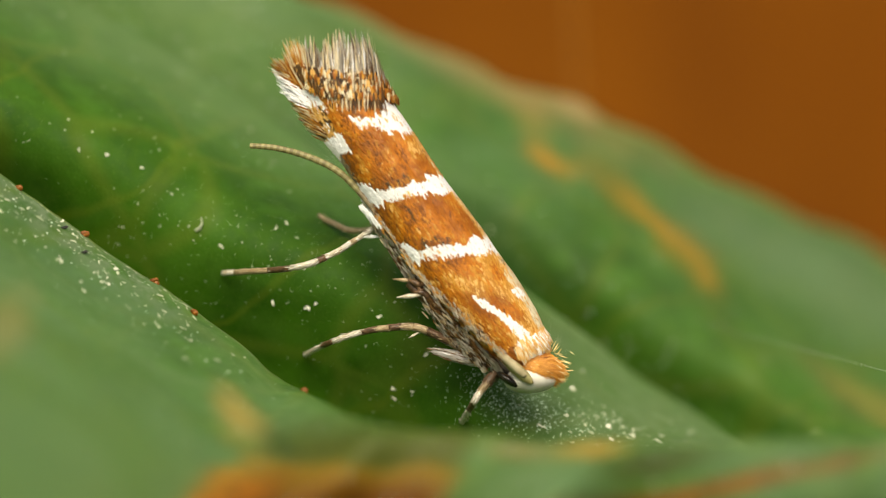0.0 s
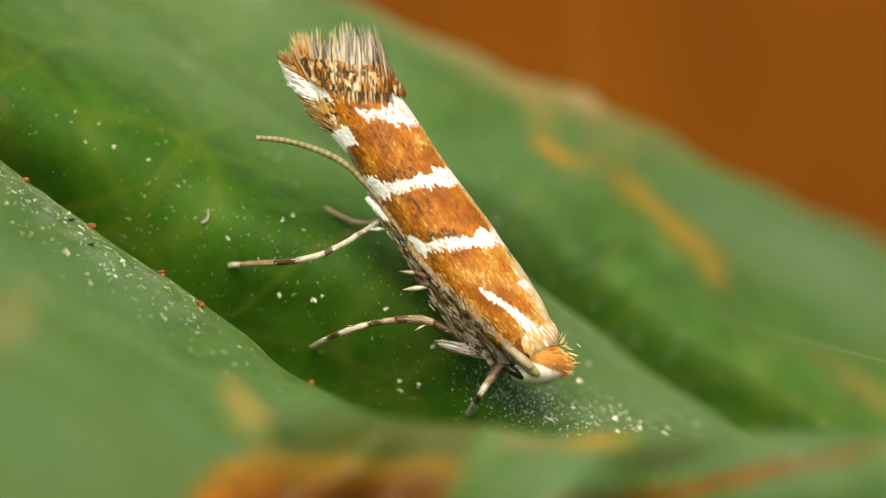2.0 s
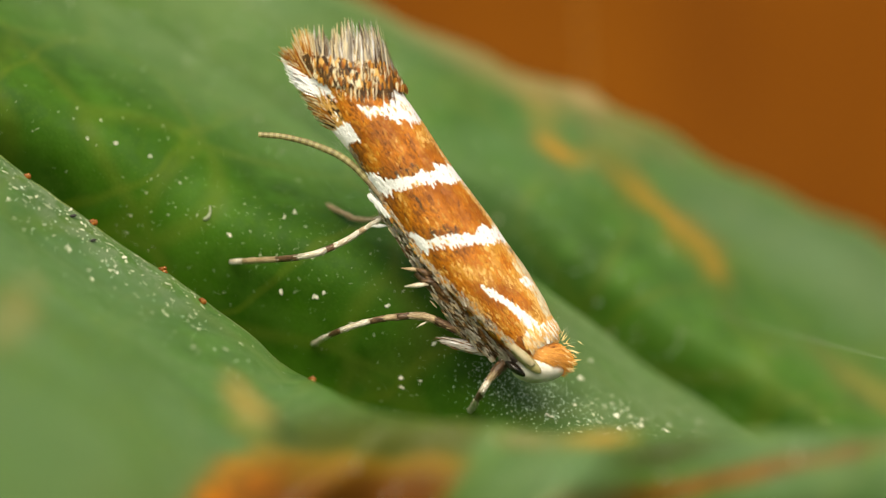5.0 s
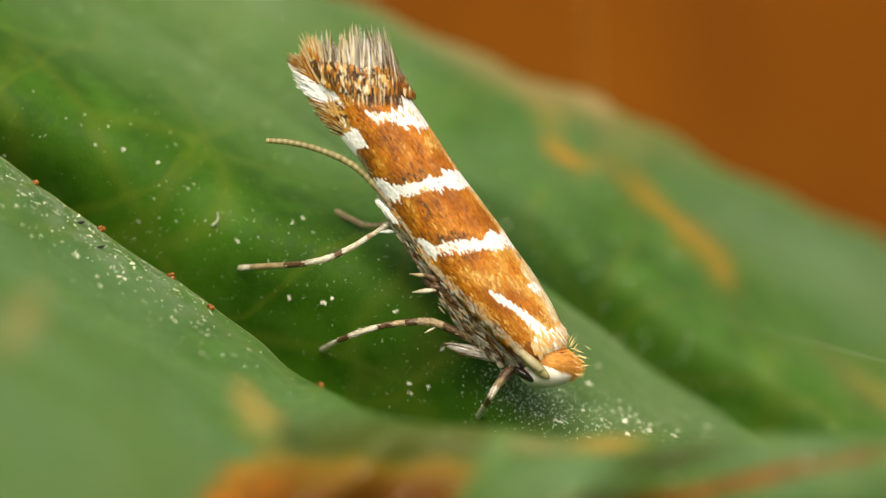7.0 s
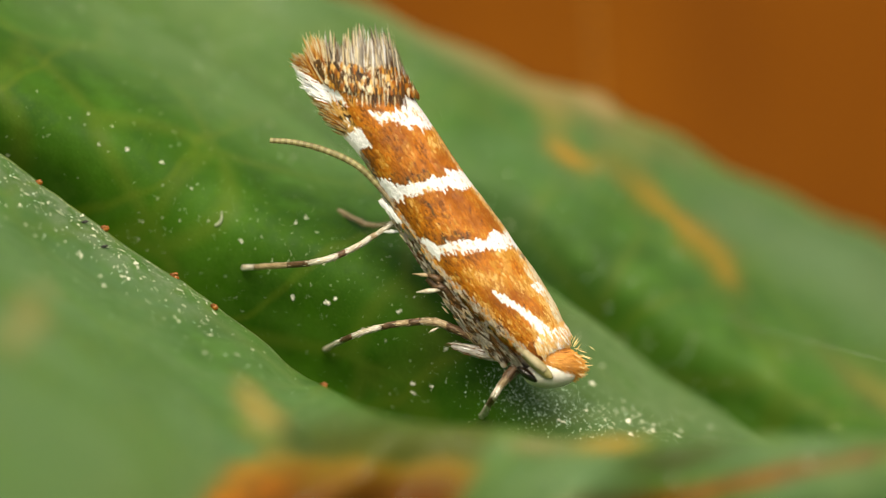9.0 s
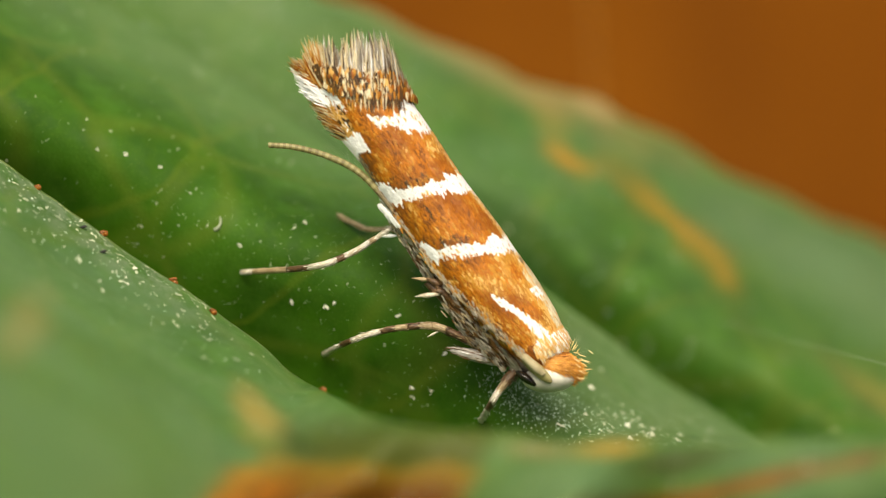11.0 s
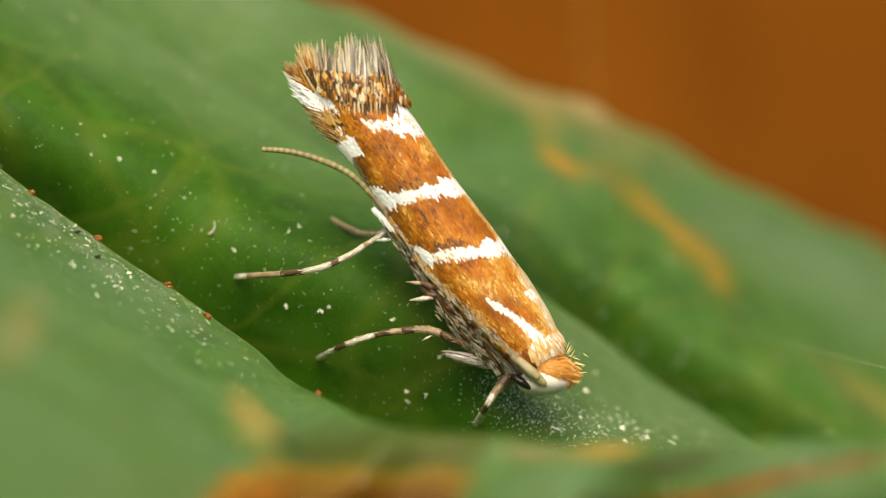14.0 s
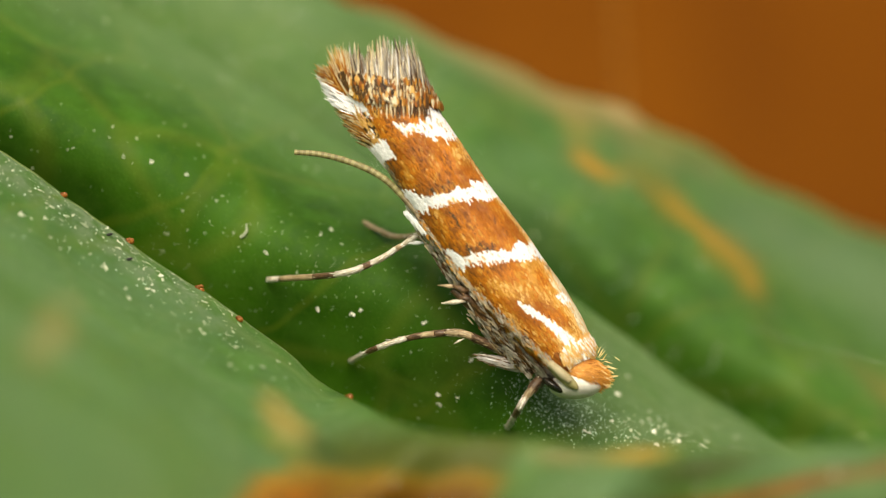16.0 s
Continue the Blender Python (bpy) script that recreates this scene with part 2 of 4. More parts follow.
ANTENNA_C = plain_material("antenna_grey", (0.17, 0.125, 0.065), (0.31, 0.25, 0.15), 12000, 0.45, 0.5)
ANTENNA_B = plain_material("antenna_brown", (0.15, 0.125, 0.047), (0.24, 0.205, 0.085), 12000, 0.45, 0.5)
LEG_PALE = plain_material("leg_pale", (0.40, 0.33, 0.22), (0.78, 0.73, 0.62), 16000, 0.4, 0.5, 4e-6)
LEG_BROWN = plain_material("leg_brown", (0.05, 0.026, 0.012), (0.17, 0.095, 0.05), 16000, 0.4, 0.5, 4e-6)
LEG_TAN = plain_material("leg_tan", (0.28, 0.19, 0.10), (0.48, 0.36, 0.22), 16000, 0.4, 0.5, 4e-6)
LEG_CLAD = {"pale": scale_material("leg_scales_pale", (0.40, 0.34, 0.25), (0.90, 0.88, 0.82), 0.38, 0.5),
            "brown": scale_material("leg_scales_brown", (0.045, 0.024, 0.012), (0.19, 0.105, 0.055), 0.4, 0.5),
            "tan": scale_material("leg_scales_tan", (0.24, 0.16, 0.085), (0.56, 0.44, 0.28), 0.4, 0.5)}
POLLEN = scale_material("pale_grains", (0.20, 0.27, 0.15), (0.60, 0.64, 0.48), 0.5, 0.4)
FLAKE = scale_material("pale_flakes", (0.48, 0.50, 0.38), (0.86, 0.86, 0.74), 0.4, 0.5)
DUST = scale_material("fine_dust", (0.30, 0.48, 0.32), (0.80, 0.95, 0.80), 0.35, 0.6)
RED = plain_material("rust_red_gland", (0.11, 0.030, 0.003), (0.32, 0.115, 0.013), 20000, 0.35, 0.5)
BLACK = plain_material("black_frass", (0.006, 0.008, 0.006), (0.02, 0.02, 0.016), 20000, 0.5, 0.4)
STRAW = plain_material("dry_stalk", (0.22, 0.085, 0.008), (0.32, 0.13, 0.014), 900, 0.7, 0.2, 1e-5)
SILK = plain_material("silk", (0.62, 0.66, 0.66), (0.8, 0.82, 0.82), 4000, 0.25, 0.6)

# ---- geometry helpers; shapes are worked out in millimetres, u to the side, v up, w away from the lens ----
AX_U, AX_V, AX_W = Vector((1, 0, 0)), Vector((0, SP, CP)), Vector((0, CP, -SP))
VIEW = np.array([AX_U[:], AX_V[:], AX_W[:]])


def to_world(points):
    """Millimetres (u, v, w) to metres in the world."""
    return (np.asarray(points, float).reshape(-1, 3) @ VIEW) * 1e-3 + np.array([0, 0, LIFT * 1e-3])


def mesh_of(name, verts, faces, materials, smooth=True, which=None, uvs=None):
    me = bpy.data.meshes.new(name)
    me.from_pydata([tuple(p) for p in verts], [], faces)
    for one in materials if isinstance(materials, (list, tuple)) else [materials]:
        me.materials.append(one)
    me.polygons.foreach_set("use_smooth", [smooth] * len(me.polygons))
    if which is not None:
        me.polygons.foreach_set("material_index", which)
    if uvs is not None:
        layer = me.uv_layers.new(name="UVMap")
        loops = np.empty(len(me.loops), int)
        me.loops.foreach_get("vertex_index", loops)
        layer.data.foreach_set("uv", np.asarray(uvs, np.float32)[loops].ravel())
    me.update()
    return me


def thing(name, place, label, category, group="", kind=""):
    """An empty at its base, in millimetres, to hold parts."""
    ob = new(name)
    ob.empty_display_size = 0.0005
    ob.location = to_world(place)[0]
    return tagged(ob, label, category, group, kind)


def part(name, shape, material, parent, label="", smooth=True, which=None, kind="", uvs=None):
    """One mesh under a thing or a part. shape: (points in mm, faces)."""
    top = parent
    while top.parent:
        top = top.parent
    verts = to_world(shape[0]) - np.array(top.location)
    ob = new(name, mesh_of(name, verts, shape[1], material, smooth, which, uvs))
    ob.parent = parent
    if label or kind:
        tagged(ob, label, kind=kind)
    return ob


def single(name, shape, material, label, category, group="", kind="", smooth=True):
    """A thing that is one mesh; its origin is at its middle."""
    verts = to_world(shape[0])
    mid = verts.mean(axis=0)
    ob = new(name, mesh_of(name, verts - mid, shape[1], material, smooth))
    ob.location = mid
    return tagged(ob, label, category, group, kind)


def spline(points, count):
    """A smooth curve (Catmull-Rom) through a few points."""
    pts = [np.array(p, float) for p in points]
    pts = [2 * pts[0] - pts[1]] + pts + [2 * pts[-1] - pts[-2]]
    out = []
    for s in np.linspace(0, len(pts) - 3 - 1e-6, count):
        i, f = int(s), s - int(s)
        p0, p1, p2, p3 = pts[i:i + 4]
        out.append(0.5 * (2 * p1 + (p2 - p0) * f + (2 * p0 - 5 * p1 + 4 * p2 - p3) * f ** 2 + (3 * p1 - p0 - 3 * p2 + p3) * f ** 3))
    return out


def tube(path, radii, sides=8):
    """A tapered, closed tube along a path."""
    path = [np.array(p, float) for p in path]
    radii = np.interp(np.linspace(0, 1, len(path)), np.linspace(0, 1, len(radii)), radii)
    verts, faces = [], []
    ref = np.array([0.31, 0.17, 0.93])
    for i, p in enumerate(path):
        t = path[min(i + 1, len(path) - 1)] - path[max(i - 1, 0)]
        t = t / (np.linalg.norm(t) + 1e-12)
        s = np.cross(t, ref)
        s /= np.linalg.norm(s)
        r = np.cross(t, s)
        for k in range(sides):
            g = 2 * math.pi * k / sides
            verts.append(p + radii[i] * (math.cos(g) * s + math.sin(g) * r))
    for i in range(len(path) - 1):
        for k in range(sides):
            k2 = (k + 1) % sides
            faces.append((i * sides + k, i * sides + k2, (i + 1) * sides + k2, (i + 1) * sides + k))
    faces.append(tuple(range(sides))[::-1])
    faces.append(tuple((len(path) - 1) * sides + k for k in range(sides)))
    return verts, faces


def ellipsoid(mid, ax, ay, az, seg=24, rings=14, dent=0.0, seed=0):
    """An ellipsoid on three half axes, a little uneven if dent is given."""
    mid, ax, ay, az = (np.array(v, float) for v in (mid, ax, ay, az))
    verts, faces = [mid + az], []
    for i in range(1, rings):
        f = math.pi * i / rings
        for k in range(seg):
            g = 2 * math.pi * k / seg
            d = np.array([math.sin(f) * math.cos(g), math.sin(f) * math.sin(g), math.cos(f)])
            s = 1 + dent * noise.noise(Vector(d * 2.3) + Vector((seed, 0, 0)))
            verts.append(mid + s * (d[0] * ax + d[1] * ay + d[2] * az))
    verts.append(mid - az)
    for k in range(seg):
        k2 = (k + 1) % seg
        faces.append((0, 1 + k, 1 + k2))
        for i in range(rings - 2):
            o = 1 + i * seg
            faces.append((o + k, o + seg + k, o + seg + k2, o + k2))
        o = 1 + (rings - 2) * seg
        faces.append((len(verts) - 1, o + k2, o + k))
    return verts, faces


def join(shapes):
    verts, faces = [], []
    for v, f in shapes:
        n = len(verts)
        verts.extend(v)
        faces.extend(tuple(i + n for i in one) for one in f)
    return verts, faces


def scale_shape(base, along, normal, length, width, lift=0.18, curl=0.0, blunt=0.6):
    """One scale or bristle: a thin, slightly arched blade with a blunt tip."""
    base, t, n = np.array(base, float), np.array(along, float), np.array(normal, float)
    t = t / np.linalg.norm(t)
    s = np.cross(n, t)
    s = s / (np.linalg.norm(s) + 1e-9)
    n = np.cross(t, s)
    v = []
    for f, wd in ((0.0, 0.35), (0.45, 1.0), (0.85, blunt + 0.2), (1.0, blunt * 0.5)):
        p = base + t * length * f + n * length * (lift * f + curl * f * f)
        h = s * width * 0.5 * wd
        v += [p - h, p + n * width * 0.16 * wd, p + h]
    faces = []
    for r in range(3):
        o = 3 * r
        faces += [(o, o + 1, o + 4, o + 3), (o + 1, o + 2, o + 5, o + 4)]
    return v, faces


# ---- the board far below, which closes the view ----
def build_board():
    size = 40.0
    me = mesh_of("ground", [(-size, -size, 0), (size, -size, 0), (size, size, 0), (-size, size, 0)], [(0, 1, 2, 3)], BOARD, False)
    tagged(new("ground", me), "bare red-brown ground, blurred far behind the leaf", "ground", kind="structure")


# ---- the leaf ----
LA, LN = np.array([0.832, -0.555]), np.array([0.555, 0.832])   # along the leaf, across it


def softplus(x, k):
    return np.log1p(np.exp(np.clip(x / k, -40, 40))) * k


def smooth01(x, lo, hi):
    f = np.clip((x - lo) / (hi - lo), 0, 1)
    return f * f * (3 - 2 * f)


def leaf_sections(a):
    """The twelve guide points across the leaf at a mm along it: n across, w away."""
    wave = 0.05 * math.sin(1.9 * a + 0.6) + 0.03 * math.sin(4.3 * a)
    rise = 0.56 * softplus(a - 0.42, 0.22)
    c1 = -1.975 + 0.06 * smooth01(-a, 3.2, 4.5) + rise + 0.012 * math.sin(5 * a) + 0.012 * noise.noise(Vector((a * 5.0, 0.3, 8.0))) + 0.16 * softplus(a - 2.5, 0.25) + 0.11 * smooth01(a, 1.8, 2.9) - 0.11 * math.exp(-((a + 0.75) / 0.45) ** 2) - 0.05 * math.exp(-((a - 0.1) / 0.3) ** 2) + 0.10 * math.exp(-((a - 1.3) / 0.6) ** 2)
    near = -0.30 - 4.6 * smooth01(a, -0.72, 0.55) - 0.8 * smooth01(a, 1.3, 4.0)
    f = smooth01(a, -2.6, -0.3)
    h = smooth01(a, -5.0, -3.0) * (1 - smooth01(a, 0.6, 1.6))       # beside the moth the fold is hollowed wider
    edge = 2.073 + 0.17 * (a - 0.48) - 0.0115 * (a - 0.48) ** 2 * (1 if abs(a) < 9 else 81 / a ** 2) + 0.04 * math.sin(2.1 * a) + 0.025 * math.sin(5.3 * a + 1) + 0.06 * math.exp(-((a - 0.36) / 0.2) ** 2) + 0.04 * math.exp(-((a + 0.75) / 0.25) ** 2)
    lobe = 0.32 * math.exp(-((a - 2.4) / 0.5) ** 2) - 0.06 * math.exp(-((a - 3.5) / 0.40) ** 2) - 0.16 * math.exp(-((a - 0.65) / 0.5) ** 2)
    far = smooth01(a, 0.5, 5.0)                    # the far margin draws away towards the tip
    g = smooth01(a, -2.4, 1.0)                    # from here on the margin is curled under
    pts = [
        (c1 - 4.3 + 1.2 * g, near - 17.5 + 16.5 * g), (c1 - 2.2 - 0.3 * g + lobe, near - 9.5 - 8.0 * lobe + 9.6 * g - 2.0 * math.exp(-((a + 0.5) / 1.2) ** 2)), (c1 - 0.62 - 0.38 * g + lobe, near - 1.1 - 5.0 * lobe + 0.9 * g - 2.6 * math.exp(-((a + 0.5) / 1.0) ** 2)), (c1 - 0.01, near),
        (-2.30, 1.15), (-1.32 - 0.15 * (1 - f) + 0.38 * h, -0.08 + 0.5 * wave + 0.18 * h), (-0.72 + 0.27 * h, 0.46 + wave + 0.7 * (1 - f) - 1.1 * smooth01(a, 1.2, 3.0)), (0.10 + 0.07 * f - 0.05 * min(3.0, max(0.0, a - 1)) + 0.5 * wave, 1.9 + 1.6 * (1 - f) + 1.3 * smooth01(a, 0.3, 2.6)),
        (0.30 - 0.43 * f, 3.9 + 0.3 * f), (0.62 + 0.12 * f + 0.06 * math.sin(1.7 * a + 1) + 0.04 * math.sin(3.9 * a), 4.4 - 0.7 * f), (1.42, 4.8 + 1.2 * far), (edge, 6.4 + 2.8 * far)]
    return pts


def rounded(line, reach=5):
    """Rounds the corners of a section, its ends kept."""
    bell = np.exp(-np.linspace(-2, 2, 2 * reach + 1) ** 2)
    padded = np.concatenate([2 * line[0] - line[reach:0:-1], line, 2 * line[-1] - line[-2:-reach - 2:-1]])
    return np.convolve(padded, bell / bell.sum(), "valid")


def leaf_grid():
    along = np.concatenate([np.linspace(-27, -7, 60, endpoint=False), np.linspace(-7, 7, 260, endpoint=False), np.linspace(7, 22, 50)])
    rows = 12 * 13
    grid = np.zeros((len(along), rows, 3))
    uv = np.zeros((len(along), rows, 2))
    bs = np.linspace(0, 11, rows)
    for i, a in enumerate(along):
        sec = np.array(leaf_sections(a))
        n, w = rounded(np.interp(bs, range(12), sec[:, 0])), rounded(np.interp(bs, range(12), sec[:, 1]))
        # towards tip and stalk the blade narrows
        k = math.sqrt(max(0.0004, 1 - max(0.0, (a - 7) / 15) ** 2)) if a > 0 else math.sqrt(max(0.0006, 1 - max(0.0, (-a - 9) / 18) ** 2))
        n, w = -0.3 + (n + 0.3) * k, w * k
        for j in range(rows):
            q = Vector((a * 1.2, bs[j] * 0.9, 0.0))
            lump = 0.016 * noise.noise(q * 1.6) + 0.008 * noise.noise(q * 5.0)
            near = (DIST + w[j]) / DIST
            grid[i, j] = ((a * LA[0] + n[j] * LN[0]) * near, (a * LA[1] + n[j] * LN[1]) * near, w[j] + lump * k)
            uv[i, j] = (a, bs[j])
    # towards the near margin the blade runs ever more evenly along its length
    calm = (2.9 - bs) * 34
    for step in range(100):
        rows_now = calm > step
        grid[1:-1, rows_now] = 0.25 * grid[:-2, rows_now] + 0.5 * grid[1:-1, rows_now] + 0.25 * grid[2:, rows_now]
    # soft swellings between the folds
    for lo, hi, count in ((4.25, 6.7, 130), (8.55, 10.6, 25)):
        inside = np.where((bs > lo) & (bs < hi))[0]
        for step in range(count):
            grid[:, inside] = 0.25 * grid[:, inside - 1] + 0.5 * grid[:, inside] + 0.25 * grid[:, inside + 1]
    return along, bs, grid, uv


ALONG, ACROSS, GRID, GRID_UV = leaf_grid()


def grid_normals():
    da = np.gradient(GRID, axis=0)
    db = np.gradient(GRID, axis=1)
    n = np.cross(da, db)
    n /= np.linalg.norm(n, axis=2, keepdims=True) + 1e-12
    return -n if n[200, 75, 2] > 0 else n


GRID_N = grid_normals()


def on_leaf(a, b):
    """Place and normal on the leaf's face, a mm along it, at strip b."""
    i = int(np.clip(np.searchsorted(ALONG, a), 1, len(ALONG) - 1))
    j = int(np.clip(np.searchsorted(ACROSS, b), 1, len(ACROSS) - 1))
    f = (a - ALONG[i - 1]) / (ALONG[i] - ALONG[i - 1])
    g = (b - ACROSS[j - 1]) / (ACROSS[j] - ACROSS[j - 1])
    mixed = (GRID[i - 1, j - 1] * (1 - f) + GRID[i, j - 1] * f) * (1 - g) + (GRID[i - 1, j] * (1 - f) + GRID[i, j] * f) * g
    return mixed, GRID_N[i, j]


def leaf_behind(u, v, lo=4.0, hi=11.0):
    """The place on the leaf that lies behind (u, v), on the strips lo to hi."""
    j0, j1 = np.searchsorted(ACROSS, lo), np.searchsorted(ACROSS, hi)
    part_of = GRID[:, j0:j1].reshape(-1, 3)
    near = DIST / (DIST + part_of[:, 2:3])
    d = ((part_of[:, :2] * near - (u, v)) ** 2).sum(axis=1)
    return part_of[int(d.argmin())]


def crest(a):
    """The strip at which the near fold stands highest, a mm along the leaf."""
    i = int(np.clip(np.searchsorted(ALONG, a), 0, len(ALONG) - 1))
    j0, j1 = np.searchsorted(ACROSS, 2.2), np.searchsorted(ACROSS, 4.0)
    high = GRID[i, j0:j1, 0] * LN[0] + GRID[i, j0:j1, 1] * LN[1]
    return ACROSS[j0 + int(high.argmax())]


def build_leaf():
    na, nb = GRID.shape[:2]
    top = GRID.reshape(-1, 3)
    low = (GRID - GRID_N * 0.16).reshape(-1, 3)
    size = na * nb
    faces = []
    for i in range(na - 1):
        for j in range(nb - 1):
            q = (i * nb + j, (i + 1) * nb + j, (i + 1) * nb + j + 1, i * nb + j + 1)
            faces.append(q)
            faces.append(tuple(size + k for k in q[::-1]))
    rim = [i * nb for i in range(na)] + [(na - 1) * nb + j for j in range(1, nb)] + [i * nb + nb - 1 for i in range(na - 2, -1, -1)] + [j for j in range(nb - 2, 0, -1)]
    for k, p in enumerate(rim):
        q = rim[(k + 1) % len(rim)]
        faces.append((q, p, size + p, size + q))
    leaf = thing("leaf", GRID[-1, 75], "glossy green leathery leaf with rusty dead patches and pale specks", "leaf")
    uvs = np.concatenate([GRID_UV.reshape(-1, 2)] * 2)
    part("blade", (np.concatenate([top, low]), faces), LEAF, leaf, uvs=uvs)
    # the raised vein along the near fold, and the stalk
    path = [on_leaf(a, crest(a))[0] for a in np.linspace(-14, -0.3, 260)]
    part("vein", tube(path, [0.014, 0.020, 0.018, 0.004], 8), VEIN, leaf, "thin yellow-green raised vein")
    foot = GRID[0, 75]
    part("stalk", tube(spline([foot + (1.2, -0.6, 0.1), foot, foot + (-4, 2.0, 0.5), foot + (-9, 3.0, 1.5)], 20), [0.5, 0.6, 0.7], 12), VEIN, leaf, "green leaf stalk")
    return leaf


build_board()
build_leaf()


# ---- the moth: x from neck to tail, y to its flank, z to its back, in mm ----
ROLL = 67.0
NECK = np.array([0.970, -1.412, -0.28])
TAILWARD, SIDE = np.array([-0.544, 0.839, 0.0]), np.array([0.839, 0.544, 0.0])
BACK = math.cos(radians(ROLL)) * SIDE + math.sin(radians(ROLL)) * np.array([0, 0, -1.0])
FLANK = -math.sin(radians(ROLL)) * SIDE + math.cos(radians(ROLL)) * np.array([0, 0, -1.0])
rng = random.Random(11)


def body(x, y, z):
    return NECK + x * TAILWARD + y * FLANK + z * BACK


def wing_point(x, deg):
    """On the closed wings' roof, deg from the seam on the back (flank positive)."""
    s = np.interp(x, [0.15, 0.35, 0.6, 1.0, 1.6, 3.0, 3.9, 4.4], [0.50, 0.66, 0.80, 0.92, 1.0, 0.98, 0.88, 0.80])
    shift = 0.10 * (1 - smooth01(x, 0.2, 1.4))
    g = radians(deg)
    seam = 0.025 * math.exp(-(deg / 9.0) ** 2)
    flare = 0.0026 * max(0.0, deg - 70) * float(smooth01(x, 2.9, 3.6))
    s2 = s * (1 - 0.22 * float(smooth01(x, 0.8, 2.6))) if deg < 0 else s
    return body(x, 0.46 * s2 * math.sin(g) - shift * 0.9 + flare, (0.38 * math.cos(g) - seam) * s + shift * 0.2)


def wing_normal(x, deg):
    e = 1.0
    t = wing_point(x, deg + e) - wing_point(x, deg - e)
    n = np.cross(TAILWARD, t)
    n /= np.linalg.norm(n)
    return n if n @ (wing_point(x, deg) - body(x, 0, 0)) > 0 else -n


def wing_end(deg):
    return np.interp(deg, [-105, -60, 0, 50, 105], [3.45, 3.5, 3.72, 4.0, 4.22])


def edge_patch(x, deg):
    """The white patch on the flared outer edge, slanting inwards."""
    return deg > 60 and abs(x - 3.63 - 0.36 * (deg - 55) / 50) < 0.11 + 0.04 * (deg - 52) / 50


def tone(x, deg):
    """Which scales grow at this place of the wing."""
    t = abs(deg) / 90.0
    wob = 0.05 * noise.noise(Vector((x * 5, deg * 0.09, 1.0))) + 0.03 * noise.noise(Vector((x * 14, deg * 0.25, 4.0)))
    r = rng.random()
    if x > 3.36 + (0.50 if deg > 0 else 0.10) * deg / 90 + wob and not edge_patch(x + wob, deg):
        if x > 3.95 and t > 0.55:
            return "orange" if r < 0.55 else ("tawny" if r < 0.8 else "dark")
        return "dark" if r < 0.50 else ("orange" if r < 0.72 else "tawny")
    s = deg / 90.0
    for mid, slope, half in ((1.55, 0.33 if deg > 0 else 0.20, 0.074), (2.335, 0.26 if deg > 0 else 0.20, 0.086)):
        c = mid + slope * s + wob
        h = half * (1.0 + 0.55 * (deg < -12) + 0.6 * (s > 0.72))
        if abs(x - c) < h:
            return "white" if r < 0.98 else "tawny"
        if 0 < x - c - h < 0.10 and 8 < deg < 66 and r < 0.7:
            return "dark" if r < 0.26 else "russet"
    c = 3.14 + (0.55 if s > 0 else 0.08) * s + wob
    if abs(x - c) < (0.22 if deg < -18 else 0.13 if deg < 4 else 0.078) and s < 0.40:
        return "white" if r < 0.95 else "tawny"
    if t > 0.68 and abs(x - 3.20 - wob) < 0.13:
        return "white"
    if edge_patch(x + wob, deg):
        return "white"
    if t > 0.75 and 3.3 < x < 3.75:
        return "tawny" if r < 0.6 else ("dark" if r < 0.8 else "white")
    streak = 33 * (x - 0.30) / 0.75 - 6
    if 0.22 < x < 1.10 and abs(deg - streak + 60 * wob) < 2.5 + 13.5 * (1.10 - x):
        return "white" if r < 0.7 or abs(deg - streak + 60 * wob) < 1.5 + 9.0 * (1.10 - x) else "tawny"
    if -54 < deg < -26 and abs(x - 0.84) < 0.075:
        return "white" if r < 0.7 else "tawny"
    if deg > 86:
        return "grey" if r < 0.6 else ("dark" if r < 0.8 else "tawny")
    if x < 0.42:
        return "tawny" if r < 0.45 else "golden" if r < 0.7 else "orange"
    # cream, tawny and dark rim scales, the pale ones also painting its lit edge
    if deg < (-34 if x < 1.1 else -54) and 0.2 < x < 2.25 and r < 0.92:
        return "cream" if r < (0.84 if x < 1.15 else 0.40) else "dark" if x > 1.0 and r < 0.55 else "tawny"
    if deg < -44 and 1.1 < x < 2.95 and r < 0.8:
        return "tawny" if r < 0.42 else "cream" if r < 0.56 else "golden" if r < 0.74 else "dark"
    # silky ground: soft clouds of darker and paler scales, finer flecks on the flank side
    cloud = noise.noise(Vector((x * 3.1, deg * 0.045, 9.0)))
    fleck = noise.noise(Vector((x * 13, deg * 0.24, 23.0)))
    flank_side = float(smooth01(deg, 0, 35))
    # paler away from the flank: the wing's broad sheen put into scale tones
    pale = 0.22 * float(smooth01(-deg, -5, 50)) + (0.20 if x < 1.45 + wob else 0.0) - 0.12 * float(smooth01(deg, 45, 80)) * (x > 1.5)
    v = 0.55 * cloud + (0.15 + 0.55 * flank_side) * fleck + 0.30 * (r - 0.5) + pale
    if v < -0.58:
        return "dark"
    if v < -0.16:
        return "russet"
    if v < 0.19:
        return "orange"
    return "golden" if v < 0.42 else "tawny"


SCALE_MATS = {"orange": ORANGE, "russet": RUSSET, "tawny": TAWNY, "white": WHITE, "dark": DARK, "grey": GREY, "cream": CREAM, "golden": GOLDEN}


